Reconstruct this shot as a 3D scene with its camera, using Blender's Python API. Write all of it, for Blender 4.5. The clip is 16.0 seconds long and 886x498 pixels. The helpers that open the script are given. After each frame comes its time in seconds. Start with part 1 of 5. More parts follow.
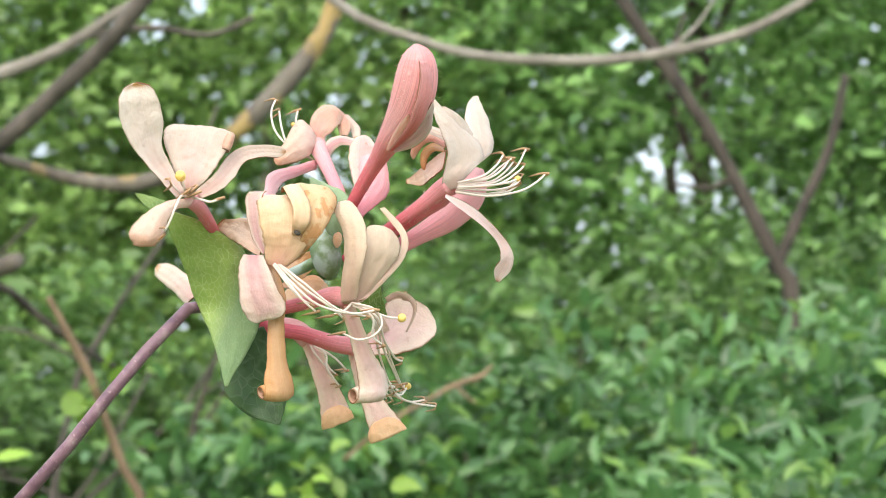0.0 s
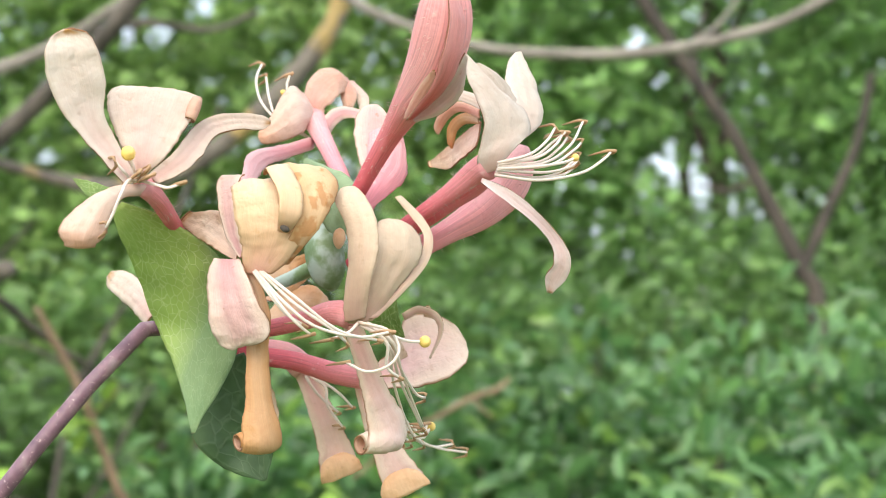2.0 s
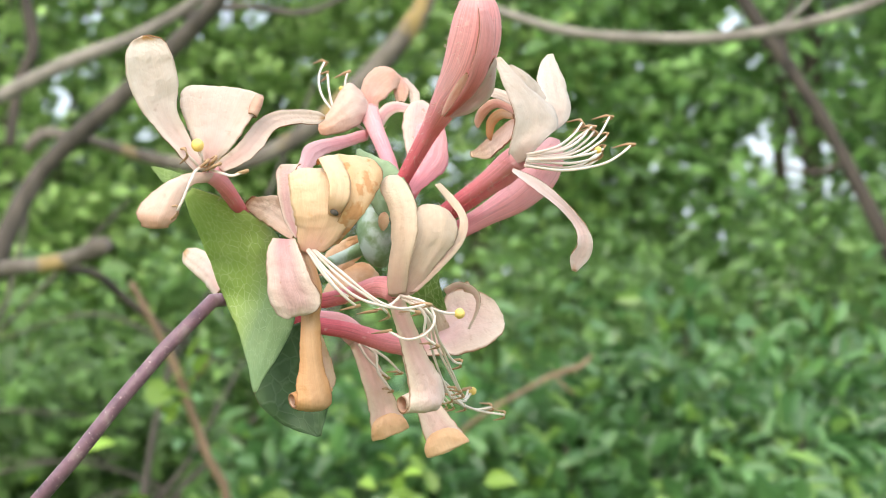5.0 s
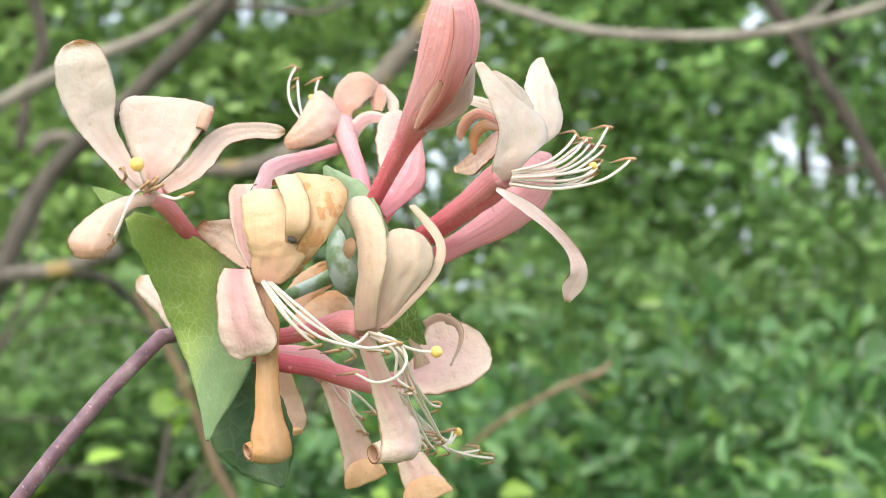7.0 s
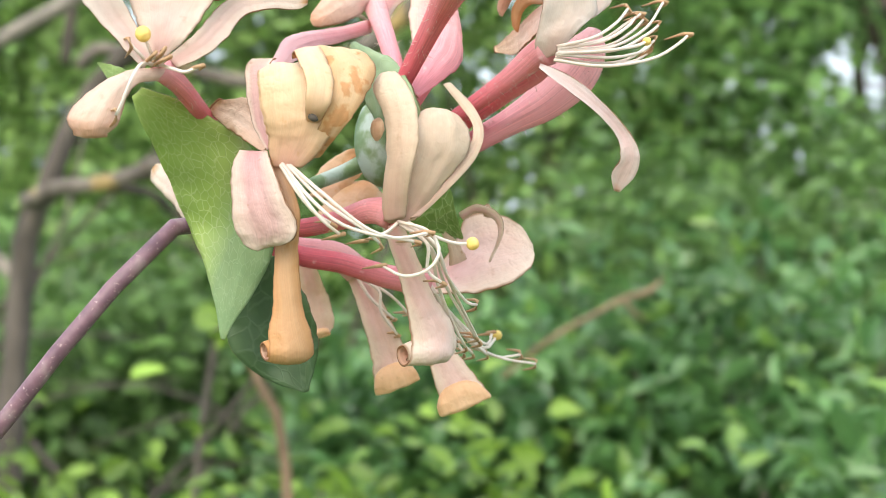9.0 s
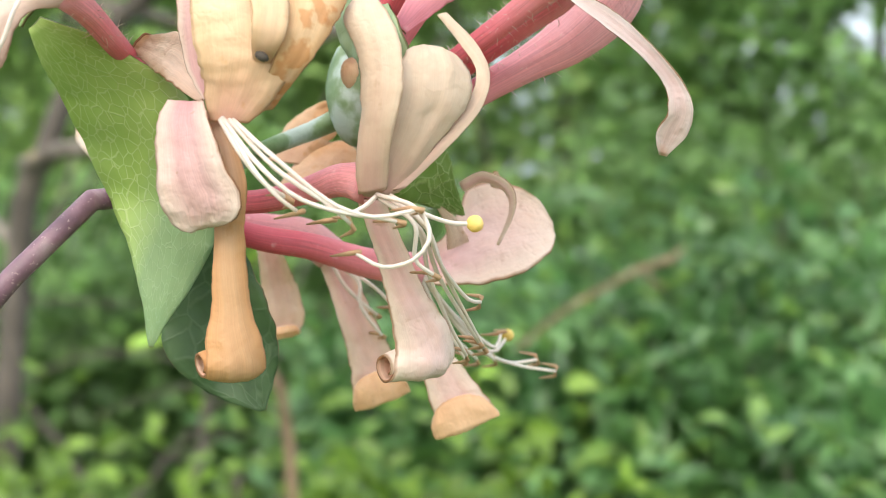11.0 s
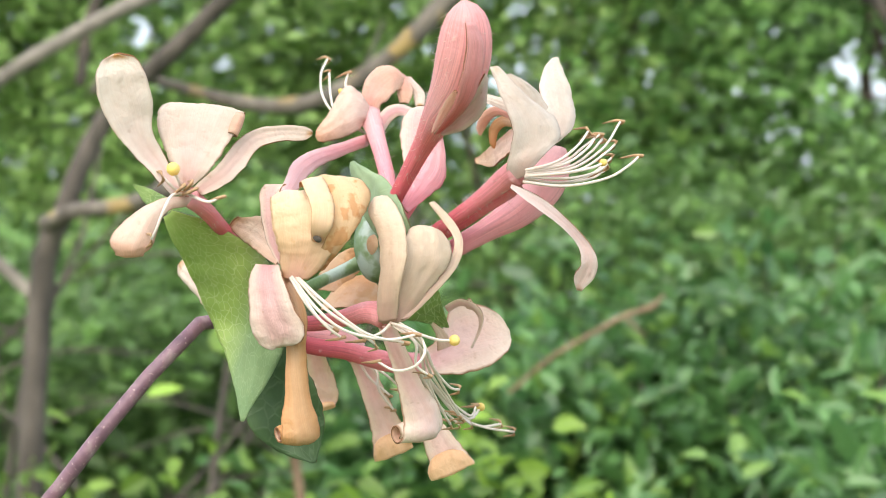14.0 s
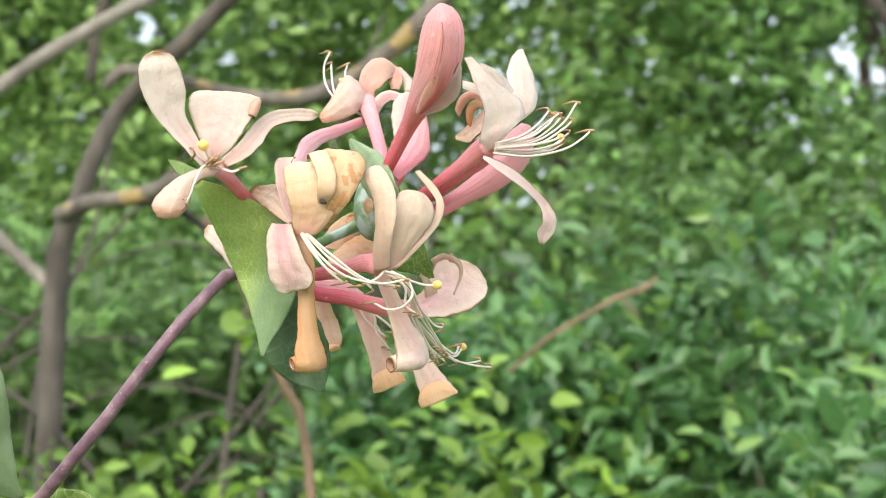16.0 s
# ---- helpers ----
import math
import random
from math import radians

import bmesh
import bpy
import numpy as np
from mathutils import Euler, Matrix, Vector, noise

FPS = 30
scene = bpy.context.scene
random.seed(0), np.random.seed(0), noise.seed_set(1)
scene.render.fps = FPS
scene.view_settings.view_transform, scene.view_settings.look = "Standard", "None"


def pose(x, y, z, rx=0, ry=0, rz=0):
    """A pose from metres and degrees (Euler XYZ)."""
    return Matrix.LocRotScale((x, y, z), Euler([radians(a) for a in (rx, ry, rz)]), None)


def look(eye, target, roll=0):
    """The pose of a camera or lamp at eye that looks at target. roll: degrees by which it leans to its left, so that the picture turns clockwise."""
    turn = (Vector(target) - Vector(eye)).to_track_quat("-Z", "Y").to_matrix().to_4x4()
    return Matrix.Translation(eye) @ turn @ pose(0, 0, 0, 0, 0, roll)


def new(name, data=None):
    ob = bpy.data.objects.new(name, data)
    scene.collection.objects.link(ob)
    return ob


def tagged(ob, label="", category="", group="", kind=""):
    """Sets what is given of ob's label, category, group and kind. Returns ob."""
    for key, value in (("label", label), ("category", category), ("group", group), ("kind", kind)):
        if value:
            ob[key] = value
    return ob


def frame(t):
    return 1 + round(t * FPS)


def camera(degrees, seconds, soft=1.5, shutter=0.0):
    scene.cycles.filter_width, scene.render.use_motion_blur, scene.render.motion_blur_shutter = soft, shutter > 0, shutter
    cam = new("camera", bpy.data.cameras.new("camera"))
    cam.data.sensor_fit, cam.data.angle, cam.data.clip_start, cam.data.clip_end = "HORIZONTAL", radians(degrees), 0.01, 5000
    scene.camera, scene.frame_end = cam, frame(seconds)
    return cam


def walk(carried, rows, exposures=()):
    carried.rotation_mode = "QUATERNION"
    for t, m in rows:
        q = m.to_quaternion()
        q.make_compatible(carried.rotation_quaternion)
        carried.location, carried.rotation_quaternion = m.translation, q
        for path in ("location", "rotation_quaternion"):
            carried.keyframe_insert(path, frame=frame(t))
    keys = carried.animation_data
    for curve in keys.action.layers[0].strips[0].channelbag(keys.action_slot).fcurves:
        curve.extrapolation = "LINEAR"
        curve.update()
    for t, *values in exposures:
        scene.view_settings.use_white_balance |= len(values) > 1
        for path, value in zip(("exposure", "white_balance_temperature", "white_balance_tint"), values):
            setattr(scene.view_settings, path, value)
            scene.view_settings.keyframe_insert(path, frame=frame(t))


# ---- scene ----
cam = camera(26.0, 16.0, soft=0.5)
PATH = [
    (0, (-0.02261, -0.41945, 1.27858), (-0.00821, -0.22035, 1.29077), 0.12),
    (0.5, (-0.01721, -0.34141, 1.28738), (-0.00410, -0.14216, 1.29881), -0.32),
    (1, (-0.02576, -0.32884, 1.28232), (-0.00915, -0.13004, 1.29651), -0.30),
    (1.5, (-0.01912, -0.32225, 1.28581), (-0.00456, -0.12314, 1.29783), -0.09),
    (2, (-0.01969, -0.32345, 1.28367), (-0.00634, -0.12431, 1.29650), -0.09),
    (2.5, (-0.02034, -0.32501, 1.28315), (-0.00824, -0.12579, 1.29607), -0.09),
    (3, (-0.01751, -0.32366, 1.28457), (-0.00583, -0.12437, 1.29661), -0.50),
    (3.5, (-0.02070, -0.34260, 1.28230), (-0.00909, -0.14336, 1.29527), -0.69),
    (4, (-0.01922, -0.36083, 1.28128), (-0.01072, -0.16138, 1.29345), -0.11),
    (6.5, (-0.00200, -0.35569, 1.28634), (-0.00118, -0.15595, 1.29643), 0.38),
    (7, (-0.00298, -0.32311, 1.28878), (-0.00217, -0.12338, 1.29922), 0.29),
    (7.5, (-0.00456, -0.29965, 1.29033), (-0.00428, -0.09995, 1.30126), 0.03),
    (8, (-0.00319, -0.29843, 1.29087), (-0.00333, -0.09861, 1.29931), 0.31),
    (8.5, (0.00038, -0.29698, 1.29038), (-0.00280, -0.09707, 1.29539), 0.65),
    (9, (-0.00092, -0.29644, 1.28466), (-0.00533, -0.09650, 1.28686), 0.64),
    (11.5, (0.00089, -0.22519, 1.28952), (-0.00552, -0.02530, 1.28791), 0.70),
    (12, (0.00248, -0.22498, 1.29150), (-0.00591, -0.02516, 1.29199), -0.12),
    (12.5, (-0.00086, -0.24764, 1.29131), (-0.00725, -0.04776, 1.29360), -0.06),
    (13, (0.00046, -0.27974, 1.29555), (-0.00593, -0.07984, 1.29633), -0.07),
    (13.5, (0.00455, -0.30767, 1.29928), (-0.00116, -0.10775, 1.30053), -0.02),
    (14, (0.00428, -0.34321, 1.29972), (-0.00137, -0.14331, 1.30204), 0.14),
    (14.5, (0.00554, -0.37344, 1.29685), (0.00048, -0.17353, 1.29977), 0.07),
    (15, (0.00889, -0.38536, 1.29452), (0.00445, -0.18544, 1.29755), -0.26),
    (15.5, (0.00836, -0.40327, 1.29405), (0.00296, -0.20336, 1.29620), -0.07),
    (16, (0.01031, -0.40762, 1.29262), (0.00407, -0.20772, 1.29415), -0.54),
]
walk(cam, [(t, look(eye, target, roll)) for t, eye, target, roll in PATH], [(0, 1.40, 6850, 4), (16, 1.40, 6850, 4)])

# ---- daylight: a bright, thinly clouded sky ----
SUN_UP, SUN_TURN = radians(42), radians(200)
world = bpy.data.worlds.new("sky")
scene.world = world
world.use_nodes = True
wn = world.node_tree
sky = wn.nodes.new("ShaderNodeTexSky")
sky.sky_type = "NISHITA"
sky.sun_disc = False
sky.sun_elevation, sky.sun_rotation = SUN_UP, SUN_TURN
sky.air_density, sky.dust_density, sky.ozone_density = 1.0, 7.0, 1.0
cloud = wn.nodes.new("ShaderNodeTexNoise")
cloud.inputs["Scale"].default_value, cloud.inputs["Detail"].default_value = 2.5, 5.0
veil = wn.nodes.new("ShaderNodeMapRange")
veil.inputs["From Min"].default_value, veil.inputs["From Max"].default_value = 0.3, 0.6
veil.inputs["To Min"].default_value, veil.inputs["To Max"].default_value = 0.1, 0.95
wn.links.new(cloud.outputs[0], veil.inputs[0])
cover = wn.nodes.new("ShaderNodeMixRGB")
cover.inputs[2].default_value = (6.4, 7.2, 8.6, 1)
wn.links.new(veil.outputs[0], cover.inputs[0])
wn.links.new(sky.outputs[0], cover.inputs[1])
wn.links.new(cover.outputs[0], wn.nodes["Background"].inputs[0])
wn.nodes["Background"].inputs[1].default_value = 0.12
sun_data = bpy.data.lights.new("sun", "SUN")
sun_data.energy, sun_data.angle, sun_data.color = 1.0, radians(65), (1.0, 0.97, 0.93)
sun = new("sun", sun_data)
sun.matrix_world = look((math.sin(SUN_TURN) * math.cos(SUN_UP) * 20, math.cos(SUN_TURN) * math.cos(SUN_UP) * 20, math.sin(SUN_UP) * 20), (0, 0, 0))


# ---- materials ----
def base_material(name):
    m = bpy.data.materials.new(name)
    m.use_nodes = True
    return m, m.node_tree, m.node_tree.nodes["Principled BSDF"]


def ramp_node(nt, stops):
    r = nt.nodes.new("ShaderNodeValToRGB")
    el = r.color_ramp.elements
    while len(el) < len(stops):
        el.new(0.5)
    for e, (p, c) in zip(el, stops):
        e.position, e.color = p, (*c, 1)
    return r


def mixed(nt, mode, fac, a, b):
    n = nt.nodes.new("ShaderNodeMixRGB")
    n.blend_type = mode
    for socket, v in zip(n.inputs, (fac, a, b)):
        if isinstance(v, bpy.types.NodeSocket):
            nt.links.new(v, socket)
        elif isinstance(v, tuple):
            socket.default_value = (*v, 1)
        else:
            socket.default_value = v
    return n.outputs[0]


def noise_node(nt, scale, detail=4.0, coord="Object", stretch=None):
    tc = nt.nodes.new("ShaderNodeTexCoord")
    n = nt.nodes.new("ShaderNodeTexNoise")
    n.inputs["Scale"].default_value, n.inputs["Detail"].default_value = scale, detail
    src = tc.outputs[coord]
    if stretch:
        mp = nt.nodes.new("ShaderNodeMapping")
        mp.inputs["Scale"].default_value = stretch
        nt.links.new(src, mp.inputs[0])
        src = mp.outputs[0]
    nt.links.new(src, n.inputs["Vector"])
    return n.outputs[0]


def add_bump(nt, bsdf, height, strength, distance):
    b = nt.nodes.new("ShaderNodeBump")
    b.inputs["Strength"].default_value, b.inputs["Distance"].default_value = strength, distance
    nt.links.new(height, b.inputs["Height"])
    nt.links.new(b.outputs[0], bsdf.inputs["Normal"])


def thin(nt, bsdf, colour, share):
    """Lets part of the light through, as petals and leaves do."""
    tr = nt.nodes.new("ShaderNodeBsdfTranslucent")
    nt.links.new(colour, tr.inputs[0])
    mx = nt.nodes.new("ShaderNodeMixShader")
    mx.inputs[0].default_value = share
    nt.links.new(bsdf.outputs[0], mx.inputs[1])
    nt.links.new(tr.outputs[0], mx.inputs[2])
    nt.links.new(mx.outputs[0], nt.nodes["Material Output"].inputs[0])


def petal_material(name, along, edge=None, edge_share=0.5, spots=(0.35, 0.16, 0.06), spot_share=0.2, vein=0.1, rough=0.5, blot=0.0, skin=0.3, tint=(0.82, 0.71, 0.68), worn=0.0):
    """along: colours from the base of a petal to its tip. edge: the colour of its rim."""
    m, nt, bsdf = base_material(name)
    uv = nt.nodes.new("ShaderNodeUVMap")
    sep = nt.nodes.new("ShaderNodeSeparateXYZ")
    nt.links.new(uv.outputs[0], sep.inputs[0])
    wob = noise_node(nt, 260, 3)
    u = nt.nodes.new("ShaderNodeMath")
    u.operation = "MULTIPLY_ADD"
    nt.links.new(wob, u.inputs[0])
    u.inputs[1].default_value = 0.25
    shift = nt.nodes.new("ShaderNodeMath")
    shift.operation = "SUBTRACT"
    nt.links.new(sep.outputs[0], shift.inputs[0])
    shift.inputs[1].default_value = 0.125
    nt.links.new(shift.outputs[0], u.inputs[2])
    ramp = ramp_node(nt, along)
    nt.links.new(u.outputs[0], ramp.inputs[0])
    col = ramp.outputs[0]
    if edge:
        away = nt.nodes.new("ShaderNodeMath")
        away.operation = "SUBTRACT"
        nt.links.new(sep.outputs[1], away.inputs[0])
        away.inputs[1].default_value = 0.5
        ab = nt.nodes.new("ShaderNodeMath")
        ab.operation = "ABSOLUTE"
        nt.links.new(away.outputs[0], ab.inputs[0])
        er = ramp_node(nt, [(0.16, (0, 0, 0)), (0.42, (edge_share,) * 3)])
        nt.links.new(ab.outputs[0], er.inputs[0])
        col = mixed(nt, "MIX", er.outputs[0], col, edge)
        if worn:
            # the margin dried to a thin broken brown line
            wr = ramp_node(nt, [(0.462, (0, 0, 0)), (0.485, (worn,) * 3)])
            nt.links.new(ab.outputs[0], wr.inputs[0])
            gap = ramp_node(nt, [(0.38, (0.1,) * 3), (0.56, (1, 1, 1))])
            nt.links.new(noise_node(nt, 240, 3), gap.inputs[0])
            col = mixed(nt, "MIX", mixed(nt, "MULTIPLY", 1.0, wr.outputs[0], gap.outputs[0]), col, (0.42, 0.21, 0.09))
    # fine lengthwise veins
    mp = nt.nodes.new("ShaderNodeMapping")
    mp.inputs["Scale"].default_value = (3, 46, 1)
    nt.links.new(uv.outputs[0], mp.inputs[0])
    vn = nt.nodes.new("ShaderNodeTexNoise")
    vn.inputs["Scale"].default_value, vn.inputs["Detail"].default_value = 1.0, 4.0
    nt.links.new(mp.outputs[0], vn.inputs[0])
    vr = ramp_node(nt, [(0.3, (1 - vein,) * 3), (0.62, (1, 1, 1))])
    nt.links.new(vn.outputs[0], vr.inputs[0])
    col = mixed(nt, "MULTIPLY", 0.55, col, vr.outputs[0])
    # soft rosy clouding
    cr = ramp_node(nt, [(0.45, (1, 1, 1)), (0.75, (0.99, 0.94, 0.92))])
    nt.links.new(noise_node(nt, 160, 3), cr.inputs[0])
    col = mixed(nt, "MULTIPLY", 0.8, col, cr.outputs[0])
    # paler cells of the blistered skin
    cells = ramp_node(nt, [(0.25, (1, 1, 1)), (0.75, (0.96, 0.92, 0.90))])
    nt.links.new(noise_node(nt, 1000, 3), cells.inputs[0])
    col = mixed(nt, "MULTIPLY", 1.0, col, cells.outputs[0])
    col = mixed(nt, "MULTIPLY", 1.0, col, tint)
    # small brown flecks and wear
    sr = ramp_node(nt, [(0.66, (0, 0, 0)), (0.76, (spot_share,) * 3)])
    nt.links.new(noise_node(nt, 620, 2), sr.inputs[0])
    col = mixed(nt, "MIX", sr.outputs[0], col, spots)
    if blot:
        br = ramp_node(nt, [(0.54, (0, 0, 0)), (0.6, (blot,) * 3)])
        nt.links.new(noise_node(nt, 330, 5), br.inputs[0])
        col = mixed(nt, "MIX", br.outputs[0], col, spots)
    nt.links.new(col, bsdf.inputs["Base Color"])
    bsdf.inputs["Roughness"].default_value = rough
    bsdf.inputs["Specular IOR Level"].default_value = 0.3
    # blistered skin, rougher towards the tip
    blister = nt.nodes.new("ShaderNodeTexVoronoi")
    blister.feature = "SMOOTH_F1"
    blister.inputs["Scale"].default_value = 1500
    tc = nt.nodes.new("ShaderNodeTexCoord")
    nt.links.new(mixed(nt, "ADD", 0.002, tc.outputs["Object"], noise_node(nt, 500, 2)), blister.inputs["Vector"])
    tipward = ramp_node(nt, [(0.35, (0.25,) * 3), (0.95, (1, 1, 1))])
    nt.links.new(u.outputs[0], tipward.inputs[0])
    rough_tip = mixed(nt, "MULTIPLY", 1.0, blister.outputs["Distance"], tipward.outputs[0])
    coarse = mixed(nt, "ADD", 1.0, mixed(nt, "MULTIPLY", 1.0, noise_node(nt, 850, 3), (0.38, 0.38, 0.38)), rough_tip)
    coarse = mixed(nt, "ADD", 1.0, coarse, mixed(nt, "MULTIPLY", 1.0, vn.outputs[0], (0.22, 0.22, 0.22)))
    add_bump(nt, bsdf, coarse, skin, 0.0008)
    warm = mixed(nt, "MULTIPLY", 0.7, col, (1.0, 0.88, 0.78))
    thin(nt, bsdf, warm, 0.32)
    return m



petal_cream = petal_material("cream petal", [(0, (0.86, 0.62, 0.58)), (0.3, (0.89, 0.73, 0.68)), (0.65, (0.91, 0.81, 0.74)), (0.94, (0.92, 0.86, 0.77)), (1, (0.66, 0.40, 0.16))], edge=(0.92, 0.87, 0.77), edge_share=0.8, vein=0.14, skin=0.30, tint=(0.76, 0.69, 0.665), worn=0.30)
petal_pale = petal_material("pale petal with a brown tip", [(0, (0.90, 0.68, 0.66)), (0.3, (0.92, 0.80, 0.77)), (0.6, (0.94, 0.88, 0.84)), (0.95, (0.94, 0.90, 0.84)), (1, (0.66, 0.40, 0.16))], edge=(0.95, 0.91, 0.86), edge_share=0.8, vein=0.12, skin=0.28, tint=(0.87, 0.815, 0.795), worn=0.3)
petal_white = petal_material("white petal", [(0, (0.91, 0.76, 0.72)), (0.35, (0.93, 0.85, 0.78)), (0.9, (0.94, 0.90, 0.84)), (1, (0.88, 0.78, 0.66))], edge=(0.94, 0.91, 0.87), edge_share=0.7, vein=0.12, skin=0.32, tint=(0.76, 0.70, 0.66), worn=0.25)
petal_back_peach = petal_material("peach petal back", [(0, (0.88, 0.72, 0.67)), (0.4, (0.90, 0.79, 0.72)), (0.7, (0.89, 0.72, 0.62)), (1, (0.80, 0.46, 0.32))], edge=(0.82, 0.58, 0.48), edge_share=0.3, vein=0.20, skin=0.26, blot=0.08, tint=(0.88, 0.80, 0.77), worn=0.45)
petal_yellow = petal_material("yellowed petal", [(0, (0.88, 0.60, 0.52)), (0.3, (0.89, 0.69, 0.50)), (0.55, (0.91, 0.78, 0.56)), (0.92, (0.92, 0.83, 0.66)), (1, (0.84, 0.56, 0.30))], edge=(0.88, 0.71, 0.47), edge_share=0.5, spots=(0.66, 0.36, 0.15), spot_share=0.45, vein=0.18, skin=0.22, tint=(0.90, 0.81, 0.75), worn=0.50)
petal_yellow_stained = petal_material("stained yellow petal", [(0, (0.88, 0.62, 0.50)), (0.35, (0.89, 0.69, 0.44)), (0.75, (0.90, 0.75, 0.50)), (1, (0.90, 0.77, 0.55))], edge=(0.80, 0.50, 0.22), edge_share=0.45, spots=(0.56, 0.22, 0.06), spot_share=0.7, blot=0.6, vein=0.20, skin=0.26, tint=(0.88, 0.79, 0.73), worn=0.70)
petal_blush = petal_material("blush petal", [(0, (0.80, 0.50, 0.52)), (0.4, (0.86, 0.62, 0.62)), (0.85, (0.87, 0.66, 0.64)), (1, (0.88, 0.80, 0.68))], edge=(0.92, 0.86, 0.76), edge_share=0.9, spot_share=0.5, vein=0.25, skin=0.24, tint=(0.81, 0.72, 0.71), worn=0.60)
petal_pink = petal_material("pink petal", [(0, (0.82, 0.40, 0.44)), (0.4, (0.86, 0.52, 0.55)), (1, (0.88, 0.60, 0.61))], edge=(0.90, 0.70, 0.68), vein=0.5, skin=0.25, tint=(0.93, 0.84, 0.86))
petal_orange = petal_material("orange petal", [(0, (0.88, 0.74, 0.58)), (0.35, (0.86, 0.63, 0.38)), (0.8, (0.86, 0.60, 0.34)), (1, (0.80, 0.42, 0.2))], edge=(0.80, 0.48, 0.20), edge_share=0.6, spots=(0.62, 0.32, 0.12), spot_share=0.4, vein=0.20, skin=0.24, worn=0.50)
petal_salmon = petal_material("salmon petal", [(0, (0.84, 0.50, 0.47)), (0.5, (0.86, 0.54, 0.44)), (1, (0.87, 0.64, 0.50))], edge=(0.92, 0.76, 0.62), edge_share=0.6, spot_share=0.2, vein=0.20, worn=0.35)
petal_tan = petal_material("withered tan petal", [(0, (0.84, 0.66, 0.50)), (0.6, (0.83, 0.62, 0.42)), (1, (0.76, 0.48, 0.24))], edge=(0.84, 0.72, 0.5), spots=(0.58, 0.3, 0.12), spot_share=0.6, blot=0.4)
rim_brown = petal_material("browned rim", [(0, (0.44, 0.28, 0.18)), (1, (0.34, 0.19, 0.09))], spot_share=0.6)
petal_ivory = petal_material("smooth ivory petal", [(0, (0.86, 0.64, 0.59)), (0.35, (0.89, 0.75, 0.63)), (0.7, (0.90, 0.79, 0.66)), (1, (0.91, 0.83, 0.70))], edge=(0.90, 0.82, 0.68), edge_share=0.6, vein=0.12, skin=0.24, tint=(0.81, 0.73, 0.68), worn=0.35)
petal_shell = petal_material("shell petal with brown lines", [(0, (0.92, 0.64, 0.67)), (0.4, (0.93, 0.75, 0.74)), (0.7, (0.94, 0.80, 0.74)), (1, (0.94, 0.85, 0.73))], edge=(0.94, 0.87, 0.76), edge_share=0.8, spots=(0.5, 0.28, 0.14), spot_share=0.4, vein=0.12, blot=0.06, tint=(0.97, 0.90, 0.88), worn=0.75)
rim_leaf = petal_material("pale leaf margin", [(0, (0.2, 0.22, 0.1)), (1, (0.24, 0.2, 0.12))], spot_share=0.4)
petal_apricot = petal_material("apricot petal end", [(0, (0.95, 0.76, 0.60)), (0.7, (0.96, 0.76, 0.54)), (1, (0.92, 0.66, 0.42))], edge=(0.9, 0.62, 0.38), edge_share=0.5, skin=0.22, tint=(1.0, 0.92, 0.87))
petal_tan_cream = petal_material("cream petal with brown lines", [(0, (0.90, 0.74, 0.68)), (0.6, (0.91, 0.80, 0.71)), (1, (0.88, 0.74, 0.56))], edge=(0.66, 0.42, 0.24), edge_share=0.3, spots=(0.45, 0.22, 0.10), spot_share=0.5, vein=0.3, blot=0.22, tint=(0.98, 0.91, 0.88), worn=0.75)
tube_rose = petal_material("rose tube", [(0, (0.74, 0.12, 0.17)), (0.5, (0.84, 0.22, 0.28)), (1, (0.90, 0.46, 0.48))], vein=0.55, skin=0.2, tint=(1.0, 0.92, 0.94), spots=(0.90, 0.68, 0.68), spot_share=0.5)
tube_pink = petal_material("pink tube", [(0, (0.86, 0.34, 0.41)), (0.5, (0.90, 0.48, 0.53)), (1, (0.91, 0.59, 0.60))], vein=0.5, skin=0.2, tint=(1.0, 0.92, 0.94), spots=(0.92, 0.77, 0.76), spot_share=0.45)
bud_pink = petal_material("pink bud", [(0, (0.76, 0.16, 0.20)), (0.3, (0.84, 0.31, 0.34)), (0.6, (0.90, 0.54, 0.53)), (1, (0.90, 0.48, 0.48))], vein=0.6, skin=0.2, tint=(1.0, 0.92, 0.94), spots=(0.90, 0.70, 0.66), spot_share=0.45)
bud_rose = petal_material("deep rose bud lip", [(0, (0.75, 0.15, 0.17)), (0.4, (0.83, 0.28, 0.28)), (0.75, (0.88, 0.44, 0.43)), (1, (0.90, 0.52, 0.51))], edge=(0.86, 0.50, 0.49), edge_share=0.5, vein=0.6, skin=0.2, tint=(1.0, 0.92, 0.94))
petal_hook = petal_material("pale pink petal with a peach end", [(0, (0.95, 0.88, 0.88)), (0.45, (0.95, 0.78, 0.80)), (0.92, (0.96, 0.82, 0.82)), (1, (0.86, 0.56, 0.46))], edge=(0.96, 0.92, 0.92), edge_share=0.6, spot_share=0.1, vein=0.25, tint=(1.0, 0.95, 0.97), worn=0.30)
filament_white = petal_material("white filament", [(0, (0.85, 0.775, 0.72)), (1, (0.95, 0.93, 0.90))], spot_share=0.0, vein=0.05, rough=0.35, skin=0.1, tint=(0.95, 0.92, 0.9))
anther_tan = petal_material("tan anther", [(0, (0.60, 0.38, 0.23)), (1, (0.74, 0.54, 0.35))], spot_share=0.4, tint=(0.9, 0.86, 0.82))
stigma_yellow = petal_material("yellow stigma", [(0, (0.92, 0.74, 0.22)), (1, (0.96, 0.82, 0.34))], spot_share=0.1, skin=0.4, tint=(1.0, 0.95, 0.9))
